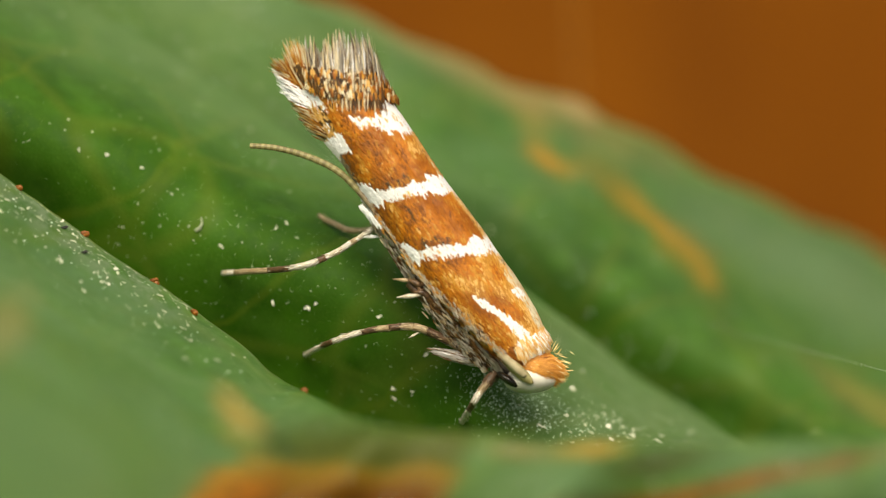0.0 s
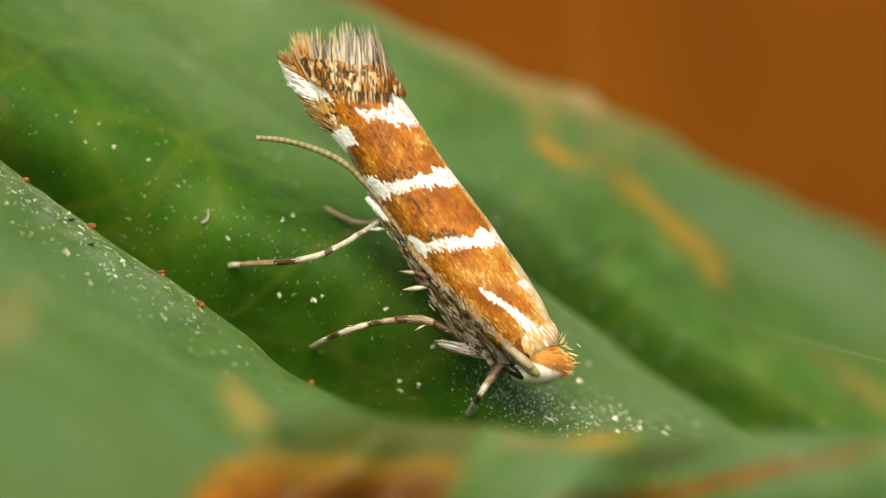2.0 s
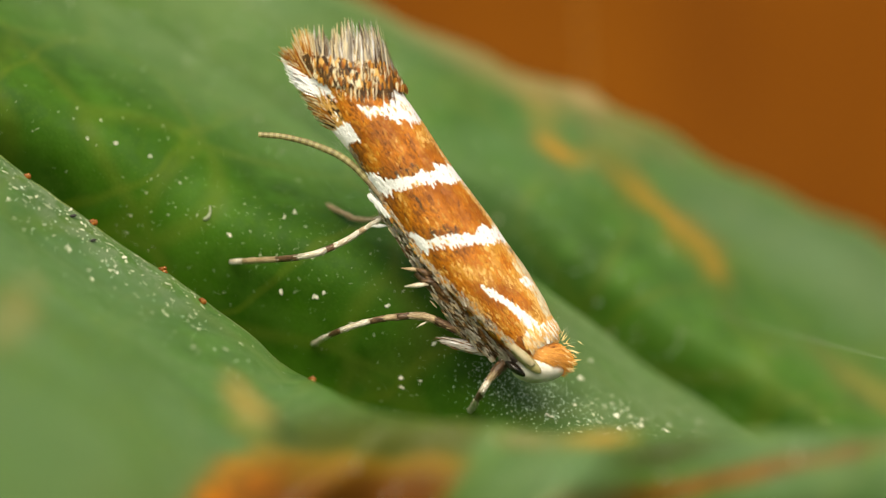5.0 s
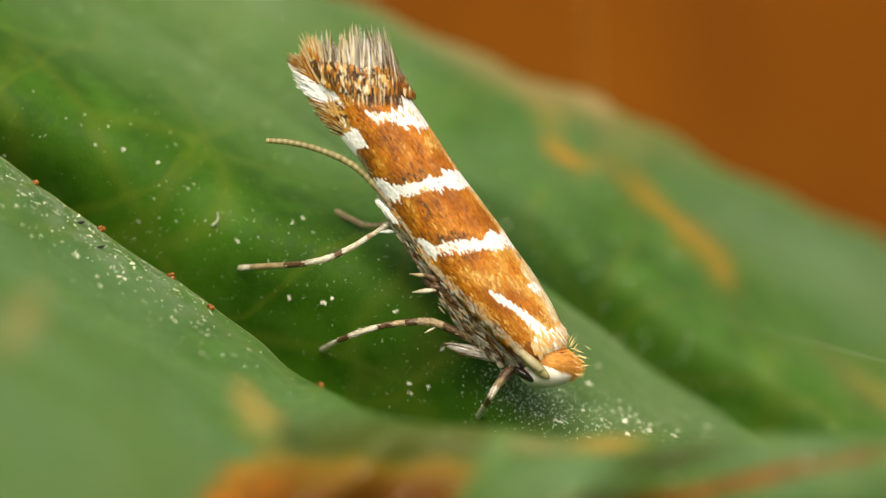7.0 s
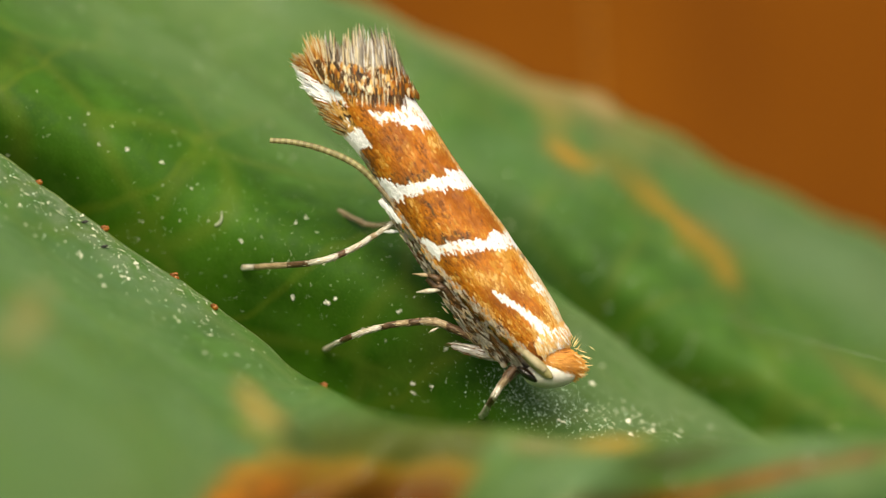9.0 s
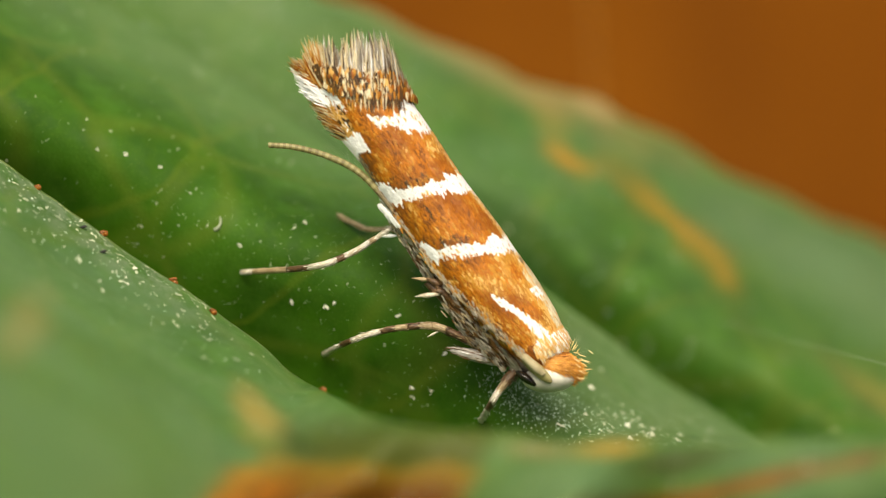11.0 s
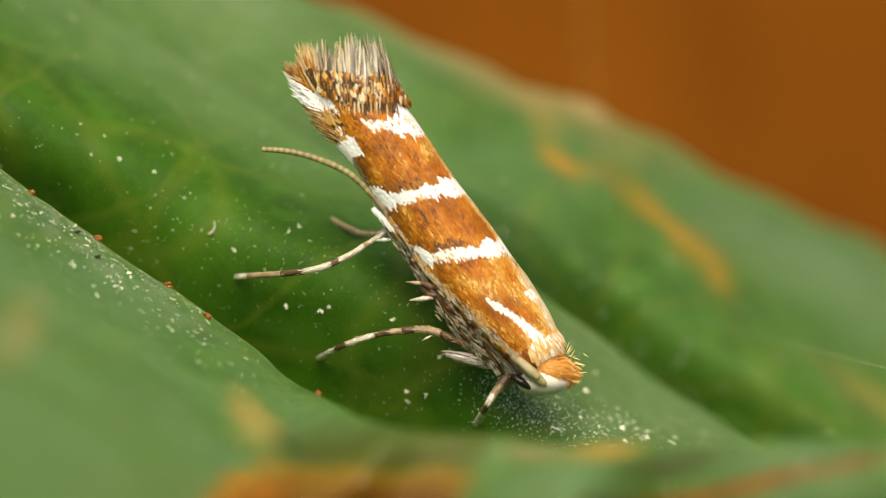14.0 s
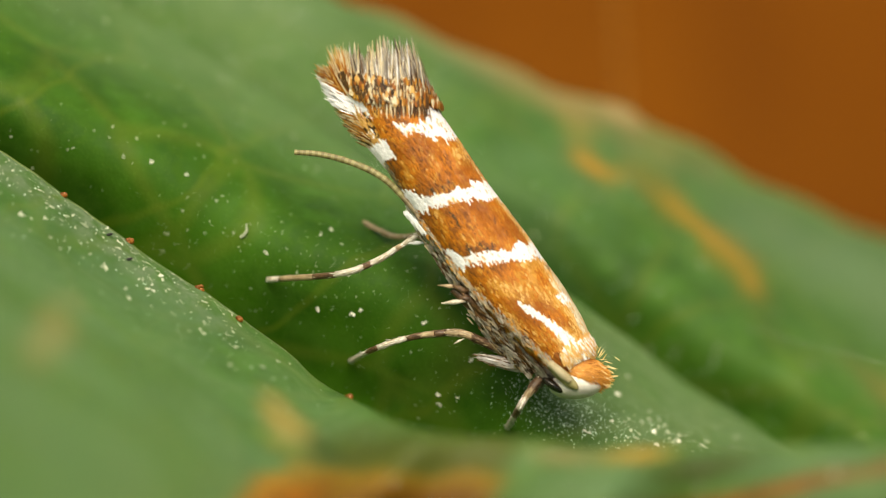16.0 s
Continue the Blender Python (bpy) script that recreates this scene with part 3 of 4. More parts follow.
def forewing(moth, lo, hi):
    xs, ds = np.linspace(0.16, 1, 40), np.linspace(lo, hi, 22)
    verts, faces = [], []
    for layer in (0.0, -0.03):
        for d in ds:
            end = wing_end(d)
            for f in xs:
                x = 0.16 + (end - 0.16) * (f - 0.16) / 0.84
                verts.append(wing_point(x, d) + wing_normal(x, d) * layer)
    nx, nd = len(xs), len(ds)
    size = nx * nd
    for i in range(nd - 1):
        for j in range(nx - 1):
            q = (i * nx + j, (i + 1) * nx + j, (i + 1) * nx + j + 1, i * nx + j + 1)
            faces += [q, tuple(size + k for k in q[::-1])]
    rim = list(range(nx)) + [i * nx + nx - 1 for i in range(1, nd)] + [(nd - 1) * nx + j for j in range(nx - 2, -1, -1)] + [i * nx for i in range(nd - 2, 0, -1)]
    for k, p in enumerate(rim):
        q = rim[(k + 1) % len(rim)]
        faces.append((q, p, size + p, size + q))
    wing = part("forewing", (verts, faces), MEMBRANE, moth, "orange-brown forewing crossed by white bands")
    heaps = {key: [] for key in SCALE_MATS}
    d = lo + 1.0
    while d < hi:
        x = 0.17 + rng.random() * 0.03
        while x < wing_end(d):
            xx, dd = x + rng.uniform(-0.015, 0.015), d + rng.uniform(-1.5, 1.5)
            key = tone(xx, dd)
            n = wing_normal(xx, dd)
            swirl = rng.uniform(-0.28, 0.28)
            short = 0.68 if key == "white" else 1.0
            if key == "white" and dd > 60:               # these stand up from the flared edge
                n = n + np.array([-0.1, 0.5, -0.5])
                n /= np.linalg.norm(n)
            heaps[key].append(scale_shape(wing_point(xx, dd) + n * rng.uniform(0.001, 0.010), TAILWARD + np.cross(n, TAILWARD) * swirl, n,
                                          short * rng.uniform(0.050, 0.088), rng.uniform(0.016, 0.027), rng.uniform(0.01, 0.12), rng.uniform(-0.06, 0.04), rng.uniform(0.5, 0.8)))
            x += 0.022
        d += 1.5
    for key, heap in heaps.items():
        if heap:
            part(key + "_scale_cover", join(heap), SCALE_MATS[key], wing, f"{key} wing scales", kind="stuff")
    return wing


def fringe(moth):
    """Long bristles round the wing tips and along the outer edge."""
    heaps = {"cream": [], "tawny": [], "russet": [], "grey": [], "dark": [], "orange": [], "golden": [], "white": []}
    mats = {"cream": CREAM, "tawny": TAWNY, "russet": RUSSET, "grey": GREY, "dark": DARK, "orange": ORANGE, "golden": GOLDEN, "white": WHITE}
    for k in range(2300):
        d = rng.uniform(-85, 104) if k < 1800 else rng.uniform(62, 104)
        reach = rng.uniform(0.55, 1.1)
        x = np.interp(d, [-85, -40, 10, 60, 104], [3.34, 3.58, 3.86, 4.10, 4.22]) - rng.random() ** 1.3 * (0.5 if d > -15 else 0.14)
        if edge_patch(x, d):
            continue
        n = wing_normal(x, d)
        lean = np.interp(d, [-85, -30, 20, 55, 80, 104], [0.15, 0.32, 0.60, 0.56, 0.18, -0.25]) + rng.gauss(0, 0.06)
        length = np.interp(d, [-85, -40, 0, 40, 70, 104], [0.26, 0.46, 0.44, 0.32, 0.34, 0.21]) * reach * (1.0 + 0.45 * noise.noise(Vector((d * 0.11, 3.3, 0.7))))
        low = x < np.interp(d, [-85, 10, 104], [3.2, 3.62, 3.95])
        if d > 58:
            key = rng.choice(["orange", "orange", "golden", "russet"] if reach < 0.80 else ["golden", "tawny", "tawny", "cream"] if reach < 0.95 else ["cream", "cream", "tawny"])
        elif low and d < -25:
            key = rng.choice(["cream", "tawny", "tawny", "cream", "orange", "grey", "dark"])
        elif low:
            key = rng.choice(["cream", "cream", "dark", "dark", "dark", "dark", "golden"])
        else:
            key = rng.choice(["cream", "cream", "cream", "grey", "grey", "grey", "white", "dark", "dark"])
        if low:
            length *= 0.55
        wide = rng.uniform(0.010, 0.022) if d < 58 else rng.uniform(0.009, 0.020)
        heaps[key].append(scale_shape(wing_point(x, d) + n * rng.uniform(0.0, 0.03), TAILWARD + SIDE * lean, n, length, wide, rng.uniform(0.0, 0.10), 0.0, rng.uniform(0.1, 0.5)))
    # short spotted scales over the roots of the bristles
    for k in range(900):
        d = rng.uniform(-80, 75)
        x = np.interp(d, [-85, -40, 10, 60, 104], [3.28, 3.36, 3.56, 3.86, 4.0]) + rng.uniform(-0.06, 0.26)
        if edge_patch(x, d):
            continue
        n = wing_normal(x, d)
        key = rng.choice(["dark", "dark", "dark", "dark", "golden", "russet", "cream", "cream", "tawny"] if d > -10 else ["dark", "golden", "golden", "orange", "cream", "russet", "tawny"])
        heaps[key].append(scale_shape(wing_point(x, d) + n * rng.uniform(0.035, 0.06), TAILWARD + SIDE * rng.uniform(0.3, 0.7), n, rng.uniform(0.05, 0.10), rng.uniform(0.02, 0.034), 0.05, 0.0, 0.7))
    # the flared outer edge: white, then tawny with dark tips
    for k in range(1100):
        x = rng.uniform(3.36, 4.22)
        d = rng.uniform(84, 106)
        n = wing_normal(x, d)
        key = "white" if edge_patch(x, d) else (rng.choice(["orange", "golden", "tawny", "cream"]) if x > 4.0 else rng.choice(["cream", "cream", "dark", "tawny", "golden", "russet"]))
        if key == "white":                               # these stand up from the wing
            n = n + np.array([-0.1, 0.7, -0.7])
        heaps[key].append(scale_shape(wing_point(x, d) + n * rng.uniform(-0.02, 0.02), TAILWARD * rng.uniform(0.7, 1.2) - SIDE * rng.uniform(0.15, 0.6), n,
                                      rng.uniform(0.10, 0.21), rng.uniform(0.012, 0.024), rng.uniform(-0.1, 0.1), 0.0, 0.35))
    for key, heap in heaps.items():
        part(key + "_fringe", join(heap), mats[key], moth, f"{key} bristles fringing the wing tips", kind="stuff")


def leg(moth, path, bands, radii, label, hairs=0):
    """A jointed leg in banded segments, each a part, clad in small scales whose tones run into one another."""
    fine = spline(path, 90)
    holder, clad = None, {"pale": [], "brown": [], "tan": []}
    cuts = [0.0] + [b for b, _ in bands]
    mats = {"pale": LEG_PALE, "brown": LEG_BROWN, "tan": LEG_TAN}
    for k, (end, key) in enumerate(bands):
        i0, i1 = int(cuts[k] * 89), int(end * 89)
        seg = fine[i0:i1 + 1]
        r0, r1 = (np.interp(c, np.linspace(0, 1, len(radii)), radii) for c in (cuts[k], end))
        shape = tube(seg, [r0 * 0.86, r0 * 1.03, (r0 + r1) / 2, r1 * 1.05, r1 * 0.9], 9)
        for h in range(2 * hairs * (i1 - i0)):
            i = rng.randrange(max(1, len(seg) - 1))
            t = seg[min(i + 1, len(seg) - 1)] - seg[i]
            t = t / (np.linalg.norm(t) + 1e-9)
            out = np.array([rng.gauss(0, 1), rng.gauss(0, 1), rng.gauss(0, 1) - 0.4])
            out -= t * (out @ t)
            out /= np.linalg.norm(out)
            stray = rng.random() < 0.09
            tint = key if rng.random() < 0.92 else rng.choice(["pale", "brown", "tan", "pale", "tan"])
            clad[tint].append(scale_shape(seg[i] + out * r0 * 0.95, t + out * (rng.uniform(0.2, 0.6) if stray else 0.03), out, rng.uniform(0.03, 0.065), rng.uniform(0.008, 0.015), 0.04, 0, 0.5))
        if holder is None:
            holder = part("leg", shape, mats[key], moth, label)
        else:
            part("leg_segment", shape, mats[key], holder)
    for tint, heap in clad.items():
        if heap:
            part("leg_scale_cover", join(heap), LEG_CLAD[tint], holder, kind="stuff")
    return holder


def spur(parent, at, way, length, width, mat):
    a, w = np.array(at, float), np.array(way, float)
    w /= np.linalg.norm(w)
    part("spur", tube([a, a + w * length * 0.5, a + w * length], [width * 0.5, width, width * 0.15], 7), mat, parent)


def feet(u, v, lo=4.0, hi=8.0):
    q = leaf_behind(u, v, lo, hi)
    return (u, v, q[2] - 0.05)


def build_moth():
    base = leaf_behind(1.0, -1.5, 4.0, 8.0)
    moth = thing("moth", base, "small orange-brown moth with white wing bands, head down on the leaf", "moth")
    # trunk under the wings
    part("abdomen", ellipsoid(body(1.9, 0.02, -0.02), TAILWARD * 1.55, FLANK * 0.33, BACK * 0.27, 28, 18, 0.05), BODY, moth, "grey scaly abdomen")
    part("thorax", ellipsoid(body(0.60, 0.02, -0.06), TAILWARD * 0.52, FLANK * 0.27, BACK * 0.25, 26, 16, 0.06, 3), BODY, moth, "grey-brown thorax")
    tufts = []
    for k in range(520):
        x, d = rng.uniform(0.15, 3.0), rng.uniform(75, 165)
        r = np.interp(x, [0.1, 0.6, 1.8, 3.1], [0.26, 0.34, 0.36, 0.2])
        g = radians(d)
        n = FLANK * math.sin(g) + BACK * math.cos(g)
        tufts.append(scale_shape(body(x, r * math.sin(g), r * math.cos(g) * 0.85), TAILWARD + np.cross(n, TAILWARD) * rng.uniform(-0.3, 0.3), n, rng.uniform(0.09, 0.16), rng.uniform(0.04, 0.065), rng.uniform(0.03, 0.25), 0, 0.6))
    strip = {"grey": [], "dark": [], "white": [], "cream": [], "tan": []}
    for k in range(2200):
        x = rng.uniform(0.35, 2.85)
        wide = float(smooth01(x, 0.3, 0.9) * (1 - smooth01(x, 2.3, 2.95)))
        at = NECK + TAILWARD * x - SIDE * (0.40 + rng.uniform(-0.05, 0.15 * wide)) + np.array([0, 0, rng.uniform(-0.16, 0.12)])
        way = TAILWARD + SIDE * rng.uniform(-0.16, 0.12) + np.array([0, 0, rng.uniform(-0.12, 0.12)])
        blotch = noise.noise(Vector(at) * 7.0)
        tones = ["white"] * 4 + ["grey"] * 2 if 2.32 < x < 2.72 else ["grey"] * 5 + (["dark"] * 4 if blotch > 0.28 else ["tan", "tan", "dark", "grey"] if blotch > -0.2 else ["tan", "cream", "grey", "grey"])
        strip[rng.choice(tones)].append(
            scale_shape(at, way, (-0.5, -0.3, -0.8), rng.uniform(0.045, 0.085), rng.uniform(0.013, 0.024), rng.uniform(-0.04, 0.08), 0, 0.6))
    # ragged scales over the folded hips below the flank
    for k in range(800):
        f = rng.uniform(0.22, 1.0)
        at = np.array((-0.297, -0.388, -0.50)) * (1 - f) + np.array((0.509, -1.206, -0.36)) * f + np.array([rng.gauss(0, 0.055), rng.gauss(0, 0.055), rng.uniform(-0.10, 0.08)])
        way = np.array([-0.62 + rng.gauss(0, 0.12), 0.74 + rng.gauss(0, 0.12), rng.gauss(0, 0.1)])
        strip[rng.choice(["dark", "dark", "dark", "grey"] if noise.noise(Vector(at) * 8.0) > 0.0 else ["grey", "grey", "tan", "tan", "dark", "grey"])].append(
            scale_shape(at, way, (-0.4, -0.3, -0.9), rng.uniform(0.05, 0.11), rng.uniform(0.012, 0.024), rng.uniform(-0.05, 0.10), 0, 0.4))
    # the white tuft over the root of the hind leg
    for k in range(150):
        f = rng.random()
        at = np.array((-0.86, 0.43, -0.50)) * (1 - f) + np.array((-0.66, 0.21, -0.52)) * f + np.array([rng.gauss(0, 0.010), rng.gauss(0, 0.010), rng.uniform(-0.04, 0.02)])
        strip["white"].append(scale_shape(at, TAILWARD + SIDE * rng.uniform(-0.15, 0.15), (-0.4, -0.3, -0.9), rng.uniform(0.05, 0.09), rng.uniform(0.014, 0.024), rng.uniform(-0.03, 0.06), 0, 0.5))
    for key, heap in strip.items():
        part(key + "_flank_cover", join(heap), {"grey": GREY, "dark": DARK, "white": WHITE, "cream": CREAM, "tan": LEG_CLAD["tan"]}[key], moth, f"{key} ragged scales along the flank", kind="stuff")
    part("flank_cover", join(tufts), GREY, moth, "grey and silver scales of the flank", kind="stuff")
    forewing(moth, 1.0, 106.0)
    forewing(moth, -106.0, -1.0)
    fringe(moth)
    build_head(moth)
    build_legs(moth)
    return moth


def build_head(moth):
    mid = np.array((0.964, -1.279, -0.30))
    head = part("head", ellipsoid(mid, TAILWARD * 0.22, SIDE * 0.25, np.array([0, 0, 0.21]), 28, 18, 0.03), MEMBRANE, moth, "rounded head with orange tuft and ivory face")
    part("face", ellipsoid(np.array((0.933, -1.400, -0.36)), np.array([0.285, 0.02, 0]), np.array([-0.02, 0.145, -0.03]), np.array([0, 0, 0.20]), 30, 18, 0.02), FACE, head, "smooth ivory-white face")
    part("eye", ellipsoid(np.array((0.697, -1.394, -0.44)), np.array([0.12, -0.08, 0]), np.array([0.028, 0.042, 0]), np.array([0, 0, 0.12]), 24, 14), EYE_MAT, head, "dark compound eye")
    part("eye_cap", ellipsoid(np.array((0.794, -1.291, -0.58)), np.array([0.165, -0.145, 0]), np.array([0.042, 0.048, 0]), np.array([0, 0, 0.05]), 22, 14, 0.05), ANTENNA_A, head, "pale eye cap at the antenna's base")
    tuft, gold = [], []
    for k in range(3600):
        g, f = rng.uniform(0, 2 * math.pi), rng.random() ** 0.5
        c, s = f * math.cos(g), f * math.sin(g)
        spot = np.array((0.988, -1.255, -0.33)) + np.array([0.26, -0.09, 0]) * c + np.array([0.09, 0.155, 0]) * s + np.array([0, 0, -0.22 * (1 - f * f)])
        way = np.array([0.75 + rng.gauss(0, 0.16), -0.42 + rng.gauss(0, 0.2), -0.20 + 0.30 * f])
        (tuft if rng.random() < 0.985 else gold).append(scale_shape(spot, way, (0.2, 0.3, -1), rng.uniform(0.06, 0.11), rng.uniform(0.006, 0.011), 0.05, -0.15, 0.3))
    part("head_tuft", join(tuft), HAIR, head, "ruffled orange hair tuft", kind="stuff")
    for k in range(40):
        s = np.array((1.225, -1.262, -0.36)) + np.array([rng.gauss(0, 0.05), rng.gauss(0, 0.07), rng.gauss(0, 0.04)])
        gold.append(scale_shape(s, (0.8, rng.gauss(-0.25, 0.35), -0.1), (0, 0.2, -1), rng.uniform(0.06, 0.12), rng.uniform(0.006, 0.011), 0.05, 0, 0.2))
    for k in range(5):
        s = np.array((1.188, -1.097, -0.3)) + np.array([rng.gauss(0, 0.04), rng.gauss(0, 0.03), 0])
        gold.append(scale_shape(s, (0.45, rng.uniform(0.5, 1.0), 0), (0, 0.2, -1), rng.uniform(0.08, 0.12), 0.009, 0.02, 0, 0.15))
    part("head_bristles", join(gold), STRAWY, head, "straw-coloured bristles", kind="stuff")
    # collar of gold and white scales between head and wings
    collar, pale, rust, ruff = [], [], [], []
    for k in range(260):
        d = rng.uniform(-75, 60)
        x = rng.uniform(0.12, 0.34)
        n = wing_normal(max(x, 0.2), d)
        (rust if d > 26 else pale if abs(d) < 24 and rng.random() < 0.7 else collar).append(scale_shape(wing_point(max(x, 0.16), d) + n * 0.02, TAILWARD + np.cross(n, TAILWARD) * rng.uniform(-0.3, 0.3), n, rng.uniform(0.10, 0.17), rng.uniform(0.04, 0.06), 0.15, -0.1, 0.6))
    for k in range(300):                                 # a soft pale ruff combed over the neck
        d = rng.uniform(-55, 34)
        n = wing_normal(0.36, d)
        (collar if rng.random() < 0.55 else pale if d < 0 and rng.random() < 0.6 else ruff).append(scale_shape(
            wing_point(rng.uniform(0.30, 0.42), d) + n * 0.03, -TAILWARD + np.cross(n, TAILWARD) * rng.uniform(-0.35, 0.35), n, rng.uniform(0.08, 0.13), rng.uniform(0.008, 0.016), 0.25, -0.2, 0.3))
    part("ruff", join(ruff), CREAM, moth, "cream hairs combed over the neck", kind="stuff")
    part("collar", join(collar), TAWNY, moth, "golden collar scales", kind="stuff")
    part("collar_edge", join(rust), RUSSET, moth, "russet collar scales", kind="stuff")
    part("collar_patch", join(pale), WHITE, moth, "white collar scales", kind="stuff")
    # antenna laid back along the flank, ringed
    path = spline([(0.873, -1.352, -0.62), (0.594, -1.097, -0.66), (0.218, -0.758, -0.60), (-0.218, -0.309, -0.52), (-0.558, 0.176, -0.46), (-0.842, 0.552, -0.42), (-1.112, 0.822, -0.40), (-1.430, 0.982, -0.38), (-1.775, 1.078, -0.36), (-2.079, 1.105, -0.35)], 174)
    antenna = part("antenna", tube(path[:21], [0.034, 0.048, 0.048, 0.042, 0.036], 12), SCAPE, moth, "thin ringed straw-and-brown antenna laid back")
    clad = {"tan": [], "dark": [], "grey": [], "golden": []}
    for k in range(420):                                 # ragged scales of the flank lying over it
        at = path[rng.randrange(16, 88)] + np.array([rng.gauss(0, 0.022), rng.gauss(0, 0.022), -0.035 + rng.uniform(-0.012, 0.012)])
        key = rng.choice(["dark", "dark", "grey", "tan"] if noise.noise(Vector(at) * 9.0) > 0.05 else ["tan", "golden", "grey", "tan"])
        clad[key].append(scale_shape(at, TAILWARD + SIDE * rng.uniform(-0.25, 0.25), (-0.3, -0.2, -0.93), rng.uniform(0.04, 0.08), rng.uniform(0.012, 0.022), 0.02, 0, 0.5))
    for key, heap in clad.items():
        part(key + "_antenna_cover", join(heap), LEG_CLAD["tan"] if key == "tan" else SCALE_MATS[key], antenna, kind="stuff")
    for k in range(76):
        i0 = 20 + 2 * k
        r = np.interp(k, [0, 4, 24, 40, 54, 75], [0.036, 0.031, 0.031, 0.036, 0.038, 0.030])
        r *= rng.uniform(0.96, 1.04)
        shade = rng.random()
        tint = ANTENNA_C if shade < (0.9 if 2 < k < 40 else 0.0) else ANTENNA_B if k % 2 == 0 else ANTENNA_A
        part("antenna_ring", tube(path[i0:i0 + 3], [r, r, r * 0.985], 14), tint, antenna, smooth=False)


def build_legs(moth):
    pale, brown, tan = LEG_PALE, LEG_BROWN, LEG_TAN
    tip = feet(-2.376, -0.261)
    hind = leg(moth, [(-0.436, 0.158, 0.0), (-0.679, 0.236, -0.30), (-0.921, 0.103, -0.28), (-1.206, -0.067, -0.24), (-1.600, -0.200, -0.22), tip],
               [(0.20, "pale"), (0.40, "pale"), (0.44, "tan"), (0.63, "pale"), (0.685, "brown"), (0.81, "pale"), (0.885, "brown"), (0.975, "tan"), (1.0, "pale")], [0.040, 0.026, 0.030, 0.034, 0.034, 0.030], "pale hind leg banded with brown", 5)
    spur(hind, (-0.873, 0.129, -0.30), (1.0, 0.02, -0.1), 0.22, 0.026, WHITE)
    spur(hind, (-1.321, -0.085, -0.22), (-0.35, -0.75, 0), 0.13, 0.012, tan)
    # far hind leg, behind the body
    leg(moth, [(-0.327, 0.097, 0.1), (-0.679, 0.200, 0.45), (-0.994, 0.200, 0.75), (-1.170, 0.270, 0.80), (-1.325, 0.345, leaf_behind(-1.325, 0.345)[2] - 0.03)],
        [(0.4, "tan"), (0.65, "tan"), (1.0, "tan")], [0.034, 0.030, 0.026, 0.024], "far hind leg, tan and brown", 3)
    tip = feet(-1.491, -1.145)
    mid = leg(moth, [(0.461, -1.206, -0.12), (0.170, -1.036, -0.30), (-0.085, -0.915, -0.36), (-0.297, -0.836, -0.36), (-0.570, -0.842, -0.32), (-0.873, -0.891, -0.22), (-1.206, -1.000, -0.1), tip],
              [(0.20, "tan"), (0.34, "brown"), (0.44, "tan"), (0.51, "tan"), (0.58, "brown"), (0.635, "tan"), (0.715, "brown"), (0.845, "pale"), (0.905, "brown"), (1.0, "pale")], [0.050, 0.046, 0.042, 0.034, 0.030, 0.028], "middle leg banded brown and white", 5)
    spur(mid, (-0.255, -0.891, -0.36), (-0.85, -0.45, -0.1), 0.13, 0.014, pale)
    spur(mid, (-0.782, -0.861, -0.24), (-0.9, -0.1, -0.1), 0.11, 0.014, pale)
    tip = feet(0.206, -1.861)
    leg(moth, [(0.691, -1.206, -0.2), (0.552, -1.339, -0.34), (0.412, -1.509, -0.34), (0.327, -1.642, -0.28), tip],
        [(0.36, "brown"), (0.5, "tan"), (0.74, "pale"), (0.85, "brown"), (1.0, "pale")], [0.06, 0.044, 0.036, 0.034, 0.03], "short fore leg banded brown and white", 5)
    # the folded hind thigh with its dark spurs below the flank
    thigh = part("thigh", tube(spline([(0.097, -0.721, -0.36), (-0.085, -0.588, -0.40), (-0.255, -0.467, -0.40), (-0.376, -0.358, -0.40)], 24), [0.05, 0.065, 0.06, 0.04], 12), LEG_BROWN, moth, "dark folded thigh with pale spurs")
    for at, way, ln, wd, mt in (((-0.300, -0.345, -0.47), (-1, 0.10, 0), 0.24, 0.024, tan), ((-0.240, -0.491, -0.50), (-1, -0.10, -0.1), 0.26, 0.030, pale),
                                ((-0.200, -0.400, -0.48), (-0.9, 0.35, 0), 0.20, 0.040, brown), ((-0.110, -0.560, -0.48), (-0.75, 0.7, 0), 0.24, 0.046, brown),
                                ((-0.160, -0.470, -0.50), (-0.95, 0.05, 0), 0.16, 0.034, brown), ((0.006, -0.690, -0.48), (-0.55, 0.83, 0), 0.24, 0.044, brown), ((0.05, -0.76, -0.47), (-0.6, 0.8, 0), 0.2, 0.03, tan)):
        spur(thigh, at, way, ln, wd, mt)
    hip = part("coxa", ellipsoid(np.array((0.206, -1.164, -0.30)), np.array([0.33, -0.08, 0.0]), np.array([0.02, 0.065, 0]), np.array([0, 0, 0.06]), 26, 12, 0.08, 5), SILVER, moth, "flattened silver-grey hip segment")
    clad = {"grey": [], "dark": [], "white": []}
    for k in range(60):
        f, g = rng.uniform(-0.95, 0.75), rng.uniform(-1.1, 1.1)
        h = math.sqrt(1 - f * f)
        at = np.array((0.206, -1.164, -0.30)) + np.array([0.33, -0.08, 0.0]) * f + np.array([0.02, 0.065, 0]) * h * math.sin(g) - np.array([0, 0, 0.063]) * h * math.cos(g)
        key = "dark" if g < -0.7 or 0.1 < g < 0.45 or rng.random() < 0.3 else "white" if rng.random() < 0.03 else "grey"
